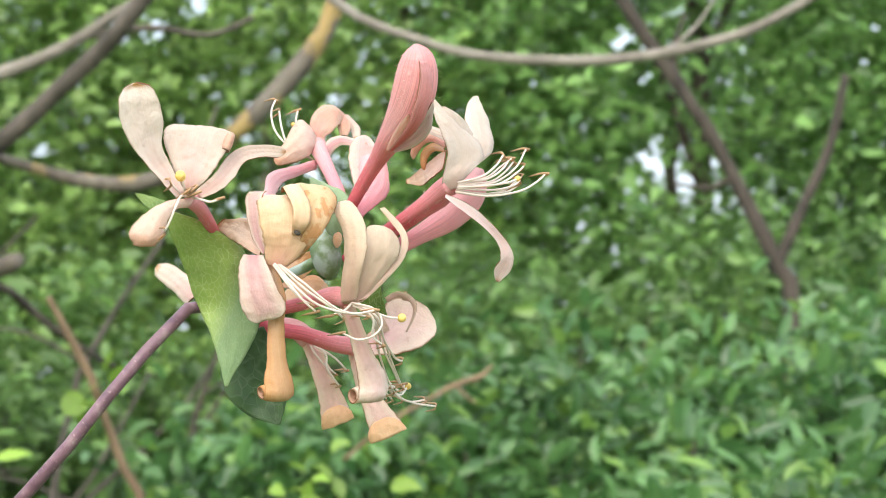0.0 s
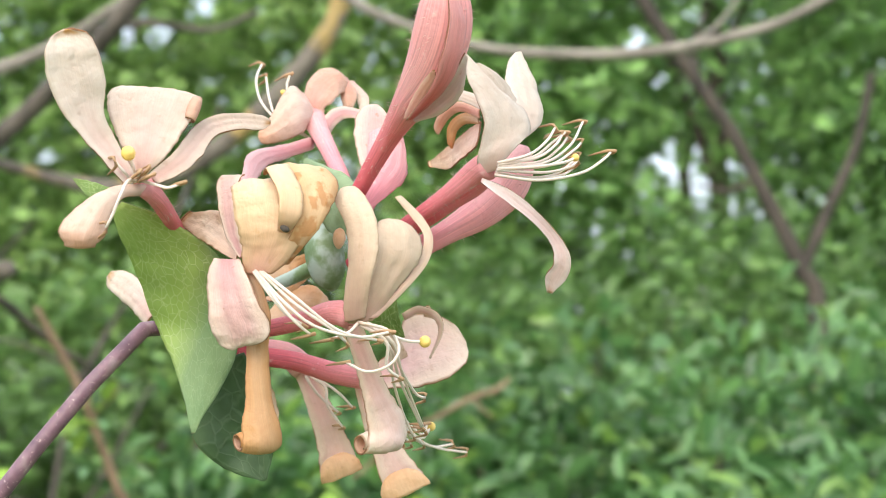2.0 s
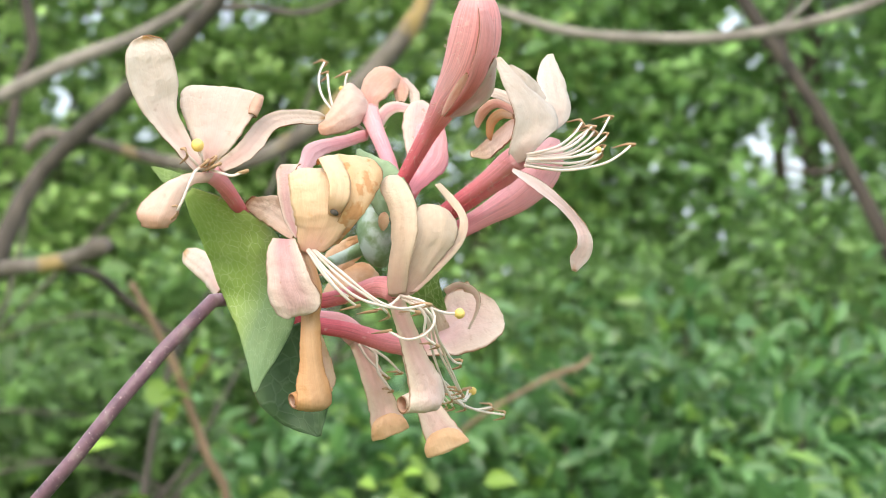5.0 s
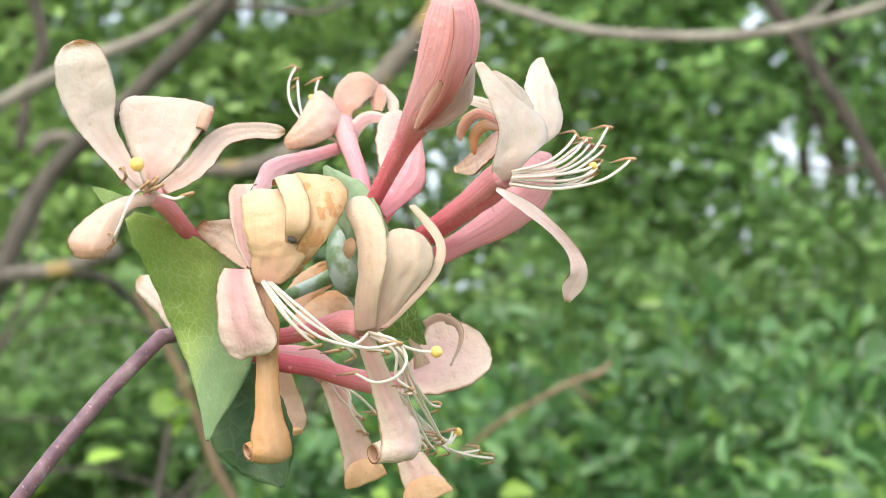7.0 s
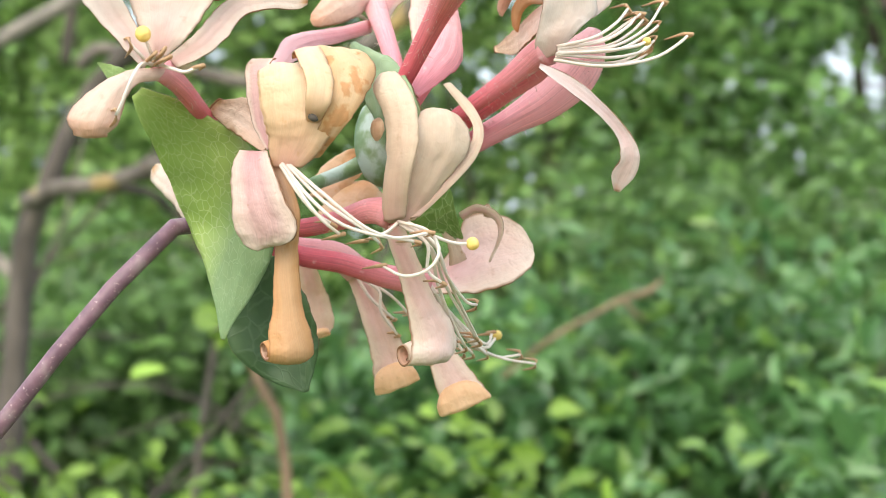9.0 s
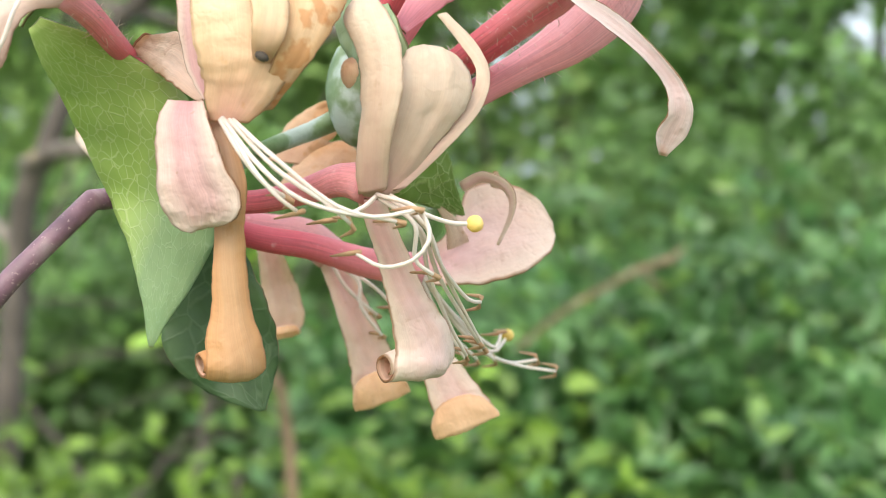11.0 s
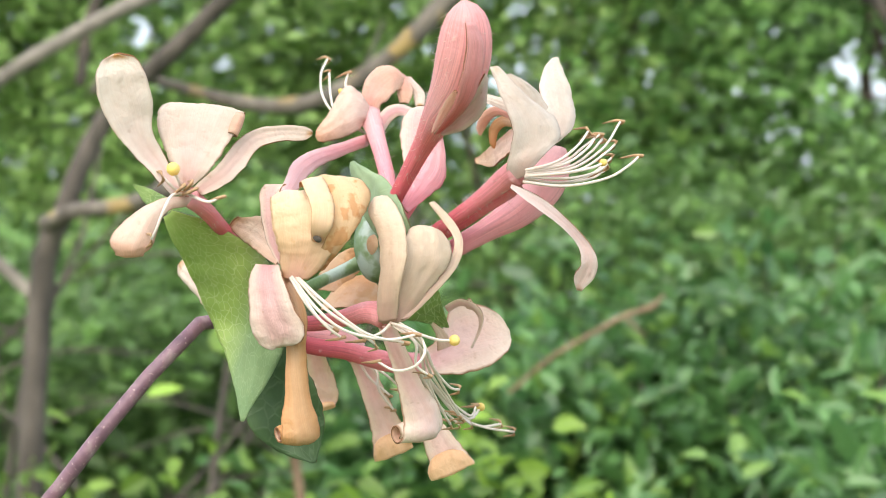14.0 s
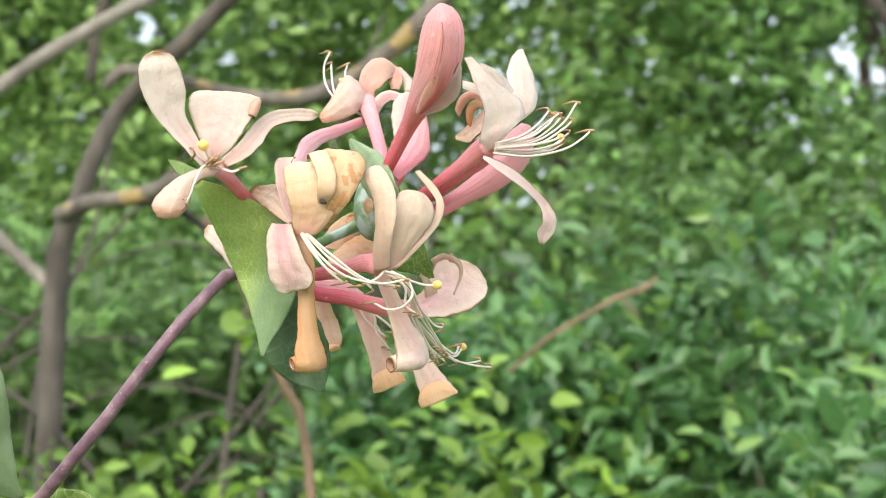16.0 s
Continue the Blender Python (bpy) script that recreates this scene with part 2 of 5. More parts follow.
hair_pale = petal_material("pale hair", [(0, (0.8, 0.55, 0.52)), (1, (0.92, 0.86, 0.82))], spot_share=0.0, tint=(0.95, 0.9, 0.88))


def sprig_leaf_material(name, ground, vein_colour, veins):
    """A honeysuckle leaf: net of veins over a matt, slightly waxy ground."""
    m, nt, bsdf = base_material(name)
    uv = nt.nodes.new("ShaderNodeUVMap")
    mp = nt.nodes.new("ShaderNodeMapping")
    mp.inputs["Scale"].default_value = (7, 5, 1)
    nt.links.new(uv.outputs[0], mp.inputs[0])
    wob = nt.nodes.new("ShaderNodeTexNoise")
    wob.inputs["Scale"].default_value = 6
    nt.links.new(uv.outputs[0], wob.inputs[0])
    bent = mixed(nt, "ADD", 0.35, mp.outputs[0], wob.outputs[1])
    vo = nt.nodes.new("ShaderNodeTexVoronoi")
    vo.feature = "DISTANCE_TO_EDGE"
    vo.inputs["Scale"].default_value = 1.0
    nt.links.new(bent, vo.inputs["Vector"])
    vr = ramp_node(nt, [(0.015, (veins,) * 3), (0.07, (0, 0, 0))])
    nt.links.new(vo.outputs["Distance"], vr.inputs[0])
    gr = ramp_node(nt, ground)
    nt.links.new(noise_node(nt, 190, 4), gr.inputs[0])
    col = mixed(nt, "MIX", vr.outputs[0], gr.outputs[0], vein_colour)
    nt.links.new(col, bsdf.inputs["Base Color"])
    bsdf.inputs["Roughness"].default_value = 0.5
    add_bump(nt, bsdf, vr.outputs[0], 0.4, 0.0004)
    thin(nt, bsdf, col, 0.2)
    return m


leaf_green = sprig_leaf_material("veined green leaf", [(0.3, (0.12, 0.20, 0.03)), (0.7, (0.18, 0.27, 0.05))], (0.36, 0.43, 0.16), 0.6)
leaf_glaucous = sprig_leaf_material("glaucous leaf", [(0.3, (0.20, 0.28, 0.145)), (0.7, (0.29, 0.37, 0.21))], (0.34, 0.43, 0.24), 0.15)
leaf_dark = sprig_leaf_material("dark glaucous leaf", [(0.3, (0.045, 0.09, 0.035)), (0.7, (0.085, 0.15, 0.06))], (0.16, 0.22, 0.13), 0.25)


def two_tone_leaf():
    """Veined fresh green towards one margin, smooth glaucous bloom towards the tip."""
    m, nt, bsdf = base_material("two-toned leaf")
    uv = nt.nodes.new("ShaderNodeUVMap")
    sep = nt.nodes.new("ShaderNodeSeparateXYZ")
    nt.links.new(uv.outputs[0], sep.inputs[0])
    mp = nt.nodes.new("ShaderNodeMapping")
    mp.inputs["Scale"].default_value = (24, 13, 1)
    nt.links.new(uv.outputs[0], mp.inputs[0])
    wob = nt.nodes.new("ShaderNodeTexNoise")
    wob.inputs["Scale"].default_value = 6
    nt.links.new(uv.outputs[0], wob.inputs[0])
    vo = nt.nodes.new("ShaderNodeTexVoronoi")
    vo.feature = "DISTANCE_TO_EDGE"
    vo.inputs["Scale"].default_value = 1.0
    nt.links.new(mixed(nt, "ADD", 1.0, mp.outputs[0], mixed(nt, "MULTIPLY", 1.0, wob.outputs[1], (0.9, 0.9, 0.9))), vo.inputs["Vector"])
    vr = ramp_node(nt, [(0.012, (0.62,) * 3), (0.06, (0, 0, 0))])
    nt.links.new(vo.outputs["Distance"], vr.inputs[0])
    fresh = ramp_node(nt, [(0.3, (0.33, 0.46, 0.11)), (0.7, (0.42, 0.55, 0.17))])
    waxy = ramp_node(nt, [(0.3, (0.20, 0.31, 0.14)), (0.7, (0.29, 0.40, 0.20))])
    blotch = noise_node(nt, 150, 4)
    nt.links.new(blotch, fresh.inputs[0])
    nt.links.new(blotch, waxy.inputs[0])
    veined = mixed(nt, "MIX", vr.outputs[0], fresh.outputs[0], (0.60, 0.68, 0.34))
    faint = mixed(nt, "MIX", 0.08, waxy.outputs[0], vr.outputs[0])
    side = nt.nodes.new("ShaderNodeMath")
    side.operation = "MULTIPLY_ADD"
    nt.links.new(sep.outputs[1], side.inputs[0])
    side.inputs[1].default_value = 0.4
    nt.links.new(sep.outputs[0], side.inputs[2])
    sh = ramp_node(nt, [(0.66, (0, 0, 0)), (0.84, (1, 1, 1))])
    nt.links.new(side.outputs[0], sh.inputs[0])
    col = mixed(nt, "MIX", sh.outputs[0], veined, faint)
    nt.links.new(col, bsdf.inputs["Base Color"])
    bsdf.inputs["Roughness"].default_value = 0.55
    bsdf.inputs["Specular IOR Level"].default_value = 0.25
    add_bump(nt, bsdf, vr.outputs[0], 0.35, 0.0004)
    thin(nt, bsdf, col, 0.25)
    return m


leaf_two_tone = two_tone_leaf()
bract_glaucous = sprig_leaf_material("waxy bract", [(0.38, (0.11, 0.19, 0.07)), (0.5, (0.19, 0.27, 0.14)), (0.6, (0.40, 0.48, 0.43))], (0.15, 0.22, 0.1), 0.08)


def stem_material():
    m, nt, bsdf = base_material("purple stem")
    gr = ramp_node(nt, [(0.3, (0.11, 0.055, 0.08)), (0.55, (0.19, 0.10, 0.13)), (0.75, (0.28, 0.20, 0.21))])
    nt.links.new(noise_node(nt, 300, 4), gr.inputs[0])
    fl = ramp_node(nt, [(0.62, (0, 0, 0)), (0.72, (0.6, 0.6, 0.6))])
    nt.links.new(noise_node(nt, 1700, 2), fl.inputs[0])
    col = mixed(nt, "MIX", fl.outputs[0], gr.outputs[0], (0.5, 0.36, 0.36))
    nt.links.new(col, bsdf.inputs["Base Color"])
    bsdf.inputs["Roughness"].default_value = 0.45
    add_bump(nt, bsdf, noise_node(nt, 700, 3), 0.4, 0.0004)
    return m


stem_purple = stem_material()


def bark_material(name, dark, light, lichen=0.0):
    m, nt, bsdf = base_material(name)
    gr = ramp_node(nt, [(0.3, dark), (0.7, light)])
    nt.links.new(noise_node(nt, 45, 5, stretch=(1, 1, 0.35)), gr.inputs[0])
    col = gr.outputs[0]
    if lichen:
        lr = ramp_node(nt, [(0.52, (0, 0, 0)), (0.60, (lichen,) * 3)])
        nt.links.new(noise_node(nt, 26, 3), lr.inputs[0])
        col = mixed(nt, "MIX", lr.outputs[0], col, (0.40, 0.27, 0.09))
    nt.links.new(col, bsdf.inputs["Base Color"])
    bsdf.inputs["Roughness"].default_value = 0.9
    add_bump(nt, bsdf, noise_node(nt, 60, 5), 0.8, 0.004)
    return m


bark_grey = bark_material("grey bark", (0.042, 0.034, 0.028), (0.125, 0.102, 0.086))
bark_pale = bark_material("pale grey bark", (0.14, 0.12, 0.10), (0.28, 0.245, 0.21))
bark_dark = bark_material("dark bark", (0.03, 0.024, 0.02), (0.09, 0.07, 0.055))
bark_lichen = bark_material("lichened bark", (0.07, 0.055, 0.045), (0.2, 0.17, 0.14), 0.7)
twig_brown = bark_material("brown twig", (0.13, 0.085, 0.05), (0.26, 0.17, 0.11))


def foliage_material(name, dark, light, rough=0.42, gloss=0.5, young=None):
    m, nt, bsdf = base_material(name)
    geo = nt.nodes.new("ShaderNodeNewGeometry")
    gr = ramp_node(nt, [(0.0, dark), (0.75, light), (0.86, light), (0.9, young or tuple(min(1, c * 1.4) for c in light))])
    nt.links.new(geo.outputs["Random Per Island"], gr.inputs[0])
    br = ramp_node(nt, [(0.34, (0.6, 0.62, 0.6)), (0.66, (1, 1, 1))])
    nt.links.new(noise_node(nt, 6, 3), br.inputs[0])
    col = mixed(nt, "MULTIPLY", 1.0, gr.outputs[0], br.outputs[0])
    nt.links.new(col, bsdf.inputs["Base Color"])
    bsdf.inputs["Roughness"].default_value = rough
    bsdf.inputs["Specular IOR Level"].default_value = gloss
    thin(nt, bsdf, col, 0.4)
    return m


hedge_green = foliage_material("hedge leaves", (0.055, 0.145, 0.042), (0.185, 0.37, 0.115), 0.35, 0.85, (0.27, 0.45, 0.095))
tree_green = foliage_material("tree leaves", (0.15, 0.27, 0.065), (0.39, 0.57, 0.185), 0.34, 0.5)
young_green = foliage_material("young leaves", (0.13, 0.23, 0.03), (0.26, 0.40, 0.065))
# leaf greens with shade put into the colour, for crowns and bushes further back
deep_green = foliage_material("deep shade leaves", (0.095, 0.205, 0.055), (0.27, 0.46, 0.14), 0.34, 0.5)
shade_green = foliage_material("shade-darkened thicket leaves", (0.075, 0.145, 0.042), (0.20, 0.34, 0.10), 0.36, 0.5)
# dark leaf colour that stands in for deep shade low on the left
under_shade_green = foliage_material("shade-darkened undergrowth leaves", (0.07, 0.13, 0.038), (0.18, 0.31, 0.09), 0.45, 0.4)


def ground_material():
    m, nt, bsdf = base_material("grassy ground")
    gr = ramp_node(nt, [(0.3, (0.05, 0.09, 0.025)), (0.55, (0.08, 0.13, 0.035)), (0.75, (0.10, 0.08, 0.05))])
    nt.links.new(noise_node(nt, 3, 6), gr.inputs[0])
    nt.links.new(gr.outputs[0], bsdf.inputs["Base Color"])
    bsdf.inputs["Roughness"].default_value = 0.95
    add_bump(nt, bsdf, noise_node(nt, 40, 5), 1.0, 0.02)
    return m


# ---- building helpers ----
def mesh_object(name, verts, faces, mats, parent=None, label="", uvs=None, slots=None, smooth=True):
    me = bpy.data.meshes.new(name)
    me.from_pydata([tuple(v) for v in verts], [], faces)
    for mt in mats:
        me.materials.append(mt)
    if smooth:
        me.polygons.foreach_set("use_smooth", [True] * len(me.polygons))
    if slots is not None:
        me.polygons.foreach_set("material_index", slots)
    if uvs is not None:
        layer = me.uv_layers.new(name="UVMap")
        idx = np.empty(len(me.loops), int)
        me.loops.foreach_get("vertex_index", idx)
        layer.data.foreach_set("uv", np.asarray(uvs, float)[idx].ravel())
    me.update()
    ob = new(name, me)
    if parent:
        ob.parent = parent
        ob.matrix_parent_inverse = Matrix.Translation(-parent.location) if parent.type == "EMPTY" else Matrix()
    if label:
        ob["label"] = label
    return ob


def spline(points, n):
    """Catmull-Rom through rows of numbers, evenly by chord length."""
    p = np.array(points, float)
    if len(p) == 2:
        return p[0] + np.linspace(0, 1, n)[:, None] * (p[1] - p[0])
    ext = np.vstack([2 * p[0] - p[1], p, 2 * p[-1] - p[-2]])
    seg = np.linalg.norm(np.diff(p[:, :3], axis=0), axis=1)
    at = np.r_[0, np.cumsum(seg)] / seg.sum()
    out = []
    for s in np.linspace(0, 1, n):
        k = min(int(np.searchsorted(at, s, side="right")) - 1, len(p) - 2)
        u = (s - at[k]) / (at[k + 1] - at[k])
        a, b, c, d = ext[k], ext[k + 1], ext[k + 2], ext[k + 3]
        out.append(0.5 * (2 * b + (c - a) * u + (2 * a - 5 * b + 4 * c - d) * u * u + (3 * b - a - 3 * c + d) * u ** 3))
    return np.array(out)


FLOWER = np.array((0.0, 0.0, 1.3))  # the head's place; its shapes are given in centimetres from here


def unit(v):
    return v / max(np.linalg.norm(v), 1e-9)


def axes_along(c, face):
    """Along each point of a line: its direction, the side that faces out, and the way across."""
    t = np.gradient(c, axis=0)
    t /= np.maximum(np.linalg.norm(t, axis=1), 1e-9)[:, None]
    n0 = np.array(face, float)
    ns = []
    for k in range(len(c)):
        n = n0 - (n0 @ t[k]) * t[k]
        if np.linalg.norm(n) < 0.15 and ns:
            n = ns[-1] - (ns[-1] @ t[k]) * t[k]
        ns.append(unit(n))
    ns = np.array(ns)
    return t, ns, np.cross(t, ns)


SEED = [0]


def blade(name, parent, left, right, mats, bulge=0.0, roll=None, margin=None, wave=0.02, thick=0.03, label="", across=20, along=38):
    """A petal or leaf stretched between two margins, each a smooth line of (x, y, z) in cm from base to tip. bulge: how far its middle
    stands towards the viewer's side, as a share of its width. roll: turns, radius in cm, side (1 to the front) of the rolled end, and a flap after it."""
    SEED[0] += 1
    rnd = np.random.RandomState(SEED[0])
    a, b = spline(left, along), spline(right, along)
    v = np.linspace(0, 1, across)
    fray = np.array([[noise.noise(Vector((k * 0.33, e * 9.0, SEED[0] * 1.7))) + 0.6 * noise.noise(Vector((k * 0.9, e * 9.0, SEED[0] * 2.3))) for e in (1, 2)] for k in range(along)])
    reach = (b - a) * np.minimum(0.045, 0.022 / np.maximum(np.linalg.norm(b - a, axis=1), 1e-6))[:, None]
    a, b = a + reach * fray[:, :1], b + reach * fray[:, 1:]
    grid = a[:, None] + (b - a)[:, None] * v[None, :, None]
    width = np.linalg.norm(b - a, axis=1)

    def facing(g):
        n = np.cross(np.gradient(g, axis=0), np.gradient(g, axis=1))
        n /= np.maximum(np.linalg.norm(n, axis=2), 1e-9)[..., None]
        return n * (-1.0 if n[:, across // 2, 1].sum() > 0 else 1.0)

    n = facing(grid)
    s = np.linspace(0, 1, along)
    phase = rnd.rand(4) * 6.28
    arc = 1 - (2 * v - 1) ** 2
    rim = (2 * np.abs(v - 0.5)) ** 4
    lift = width[:, None] * (bulge * arc[None] - np.sign(bulge) * 0.006 * np.exp(-((v - 0.5) / 0.07) ** 2)[None])
    lift += wave * np.minimum(width, 1.0)[:, None] * rim[None] * (np.sin(8 * s + phase[0])[:, None] + 0.5 * np.sin(17 * s[:, None] + phase[1] + 3 * v[None]))
    lift -= 0.035 * np.minimum(width, 0.7)[:, None] * np.maximum(0, 2 * np.abs(v - 0.5) - 0.78)[None] / 0.22 * (0.5 + 0.5 * np.sin(5 * s + phase[3]))[:, None]
    lift += 0.009 * np.minimum(width, 0.8)[:, None] * np.cos(6.283 * 3 * v + phase[2])[None] * np.minimum(1, 3 * s)[:, None]
    grid = grid + n * lift[..., None]
    if roll:
        turns, radius, side, *flap = roll
        n = facing(grid)
        te = grid[-1] - grid[-4]
        te = unit(te.mean(0))
        ne = n[-1].mean(0)
        ne = unit(ne - (ne @ te) * te) * side
        ang = np.linspace(0, 2 * math.pi * turns, int(20 * max(turns, 0.4)) + 2)[1:]
        rad = radius * (1 - 0.45 * np.minimum(ang / (2 * math.pi * 1.3), 1))
        taper = 1 - 0.30 * (2 * v - 1) ** 2
        rows = [grid[-1] + (te * (r * math.sin(q)) + ne * (radius - r * math.cos(q))) * taper[:, None] for q, r in zip(ang, rad)]
        if flap:
            on = te * math.cos(ang[-1]) + ne * math.sin(ang[-1])
            mid = rows[-1].mean(0)
            rows += [mid + (rows[len(ang) - 1] - mid) * (1 - 0.004 * k * k) + on * flap[0] * k / 8 * (1.06 - 0.42 * np.abs(2 * v - 1) ** 3)[:, None] + ne * 0.04 * math.sin(k / 8 * 3.1) for k in range(1, 9)]
        grid = np.concatenate([grid, np.array(rows)])
    count = len(grid)
    nor = np.cross(np.gradient(grid, axis=0), np.gradient(grid, axis=1))
    nor /= np.maximum(np.linalg.norm(nor, axis=2), 1e-9)[..., None]
    shift = Vector((SEED[0] * 3.1, 0, 0))
    crumple = np.array([noise.noise(Vector(q) * 2.3 + shift) + 0.5 * noise.noise(Vector(q) * 6.0) + 0.25 * noise.noise(Vector(q) * 14.0) for q in grid.reshape(-1, 3)]).reshape(count, across)
    wide = np.r_[np.minimum(width, 1.0), np.full(count - along, min(width[-1], 1.0))]
    grid = grid + nor * (crumple * wide[:, None] * 0.042)[..., None]
    out = 1 if nor[:along, across // 2, 1].sum() < 0 else -1
    length = np.r_[0, np.cumsum(np.linalg.norm(np.diff(grid[:, across // 2], axis=0), axis=1))]
    length /= length[-1]
    uvs = [(length[k], v[j]) for k in range(count) for j in range(across)]
    size = count * across
    verts = np.vstack([(grid + nor * thick / 2).reshape(-1, 3), (grid - nor * thick / 2).reshape(-1, 3)])
    front, back = (0, 1) if out > 0 else (1, 0)
    faces, slots = [], []
    for k in range(count - 1):
        for j in range(across - 1):
            p, q = k * across + j, (k + 1) * across + j
            faces += [(p, q, q + 1, p + 1), (size + p, size + p + 1, size + q + 1, size + q)]
            slots += [front, back]
    ring = list(range(across)) + [k * across + across - 1 for k in range(1, count)] + [(count - 1) * across + j for j in range(across - 2, -1, -1)] + [k * across for k in range(count - 2, 0, -1)]
    for p, q in zip(ring, ring[1:] + ring[:1]):
        faces.append((p, q, size + q, size + p))
        slots.append(2)
    if not isinstance(mats, tuple):
        mats = (mats, mats)
    return mesh_object(name, FLOWER + verts * 0.01, faces, (*mats, margin or rim_brown), parent, label, uvs + uvs, slots)


def tube(name, parent, points, mat, sides=12, along=24, label="", flat=1.0, scale=0.01, origin=None, ridge=0.0, closed=True, lumpy=0.0):
    """A swept round body along points (x, y, z, thickness)."""
    SEED[0] += 1
    rnd = np.random.RandomState(SEED[0])
    path = spline(points, along)
    c, w = path[:, :3], np.maximum(path[:, 3], 1e-4)
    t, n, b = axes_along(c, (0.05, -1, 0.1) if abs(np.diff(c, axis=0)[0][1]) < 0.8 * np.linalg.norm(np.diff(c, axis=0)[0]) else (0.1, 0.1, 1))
    verts, uvs, faces = [], [], []
    ph = rnd.rand() * 6
    for k in range(along):
        bump = 1 + lumpy * (rnd.rand() - 0.5)
        for j in range(sides):
            a = 2 * math.pi * j / sides
            r = w[k] / 2 * bump * (1 + ridge * math.cos(5 * a + ph))
            verts.append(c[k] + n[k] * math.cos(a) * r * flat + b[k] * math.sin(a) * r)
            uvs.append((k / (along - 1), abs(2 * j / sides - 1)))
    for k in range(along - 1):
        for j in range(sides):
            i = (j + 1) % sides
            faces.append((k * sides + j, k * sides + i, (k + 1) * sides + i, (k + 1) * sides + j))
    if closed:
        faces += [tuple(range(sides - 1, -1, -1)), tuple((along - 1) * sides + j for j in range(sides))]
    o = FLOWER if origin is None else np.array(origin)
    return mesh_object(name, o + np.array(verts) * scale, faces, (mat,), parent, label, uvs)


def scroll(name, parent, a, b, diameter, mats, turns=1.5, label="", start=0.0, side=1):
    """A rolled-up petal end: a spiral sheet from a to b, in cm, with both faces."""
    a, b = np.array(a, float), np.array(b, float)
    ax = unit(b - a)
    u = unit(np.cross(ax, (0.1, -1, 0.2)))
    v = np.cross(ax, u)
    n, m, thick = int(26 * turns), 7, 0.035
    grid = np.zeros((n, m, 3))
    for i in range(n):
        th = i / (n - 1) * turns
        r = diameter / 2 * (1 - 0.42 * th / turns)
        ang = radians(start) + side * 2 * math.pi * th
        for j in range(m):
            q = j / (m - 1)
            rr = r * (0.76 + 0.24 * math.sin(math.pi * q)) * (1 + 0.03 * math.sin(7 * th + 5 * q))
            grid[i, j] = a + (b - a) * (q + 0.03 * math.sin(5 * th) * (2 * q - 1)) + rr * (math.cos(ang) * u + math.sin(ang) * v)
    nor = np.cross(np.gradient(grid, axis=0), np.gradient(grid, axis=1))
    nor /= np.maximum(np.linalg.norm(nor, axis=2), 1e-9)[..., None]
    size = n * m
    verts = np.vstack([(grid + nor * thick / 2).reshape(-1, 3), (grid - nor * thick / 2).reshape(-1, 3)])
    uvs = [(1 - 0.5 * i / (n - 1), j / (m - 1)) for i in range(n) for j in range(m)]
    faces, slots = [], []
    for i in range(n - 1):
        for j in range(m - 1):
            k = i * m + j
            faces += [(k, k + m, k + m + 1, k + 1), (size + k, size + k + 1, size + k + m + 1, size + k + m)]
            slots += [1, 0] if side < 0 else [0, 1]
    ring = list(range(m)) + [i * m + m - 1 for i in range(1, n)] + [(n - 1) * m + j for j in range(m - 2, -1, -1)] + [i * m for i in range(n - 2, 0, -1)]
    for c, d in zip(ring, ring[1:] + ring[:1]):
        faces.append((c, d, size + d, size + c))
        slots.append(2)
    return mesh_object(name, FLOWER + verts * 0.01, faces, (*mats, rim_brown), parent, label, uvs + uvs, slots)


def thing(name, place, label, category, group="", kind=""):
    ob = new(name)
    ob.location = place
    ob.empty_display_size = 0.01
    bpy.context.view_layer.update()
    return tagged(ob, label, category, group, kind)


# ---- ground ----
g = 60.0
N_G = 40
gv, gf = [], []
for a in range(N_G + 1):
    for b in range(N_G + 1):
        x, y = (a / N_G * 2 - 1), (b / N_G * 2 - 1)
        x, y = g * x * abs(x), g * y * abs(y)
        gv.append((x, y, 0.12 * noise.noise(Vector((x * 0.3, y * 0.3, 0))) - 0.05))
for a in range(N_G):
    for b in range(N_G):
        k = a * (N_G + 1) + b
        gf.append((k, k + N_G + 1, k + N_G + 2, k + 1))
tagged(mesh_object("ground", gv, gf, (ground_material(),)), "uneven green and brown grassy woodland ground", "ground", kind="structure")


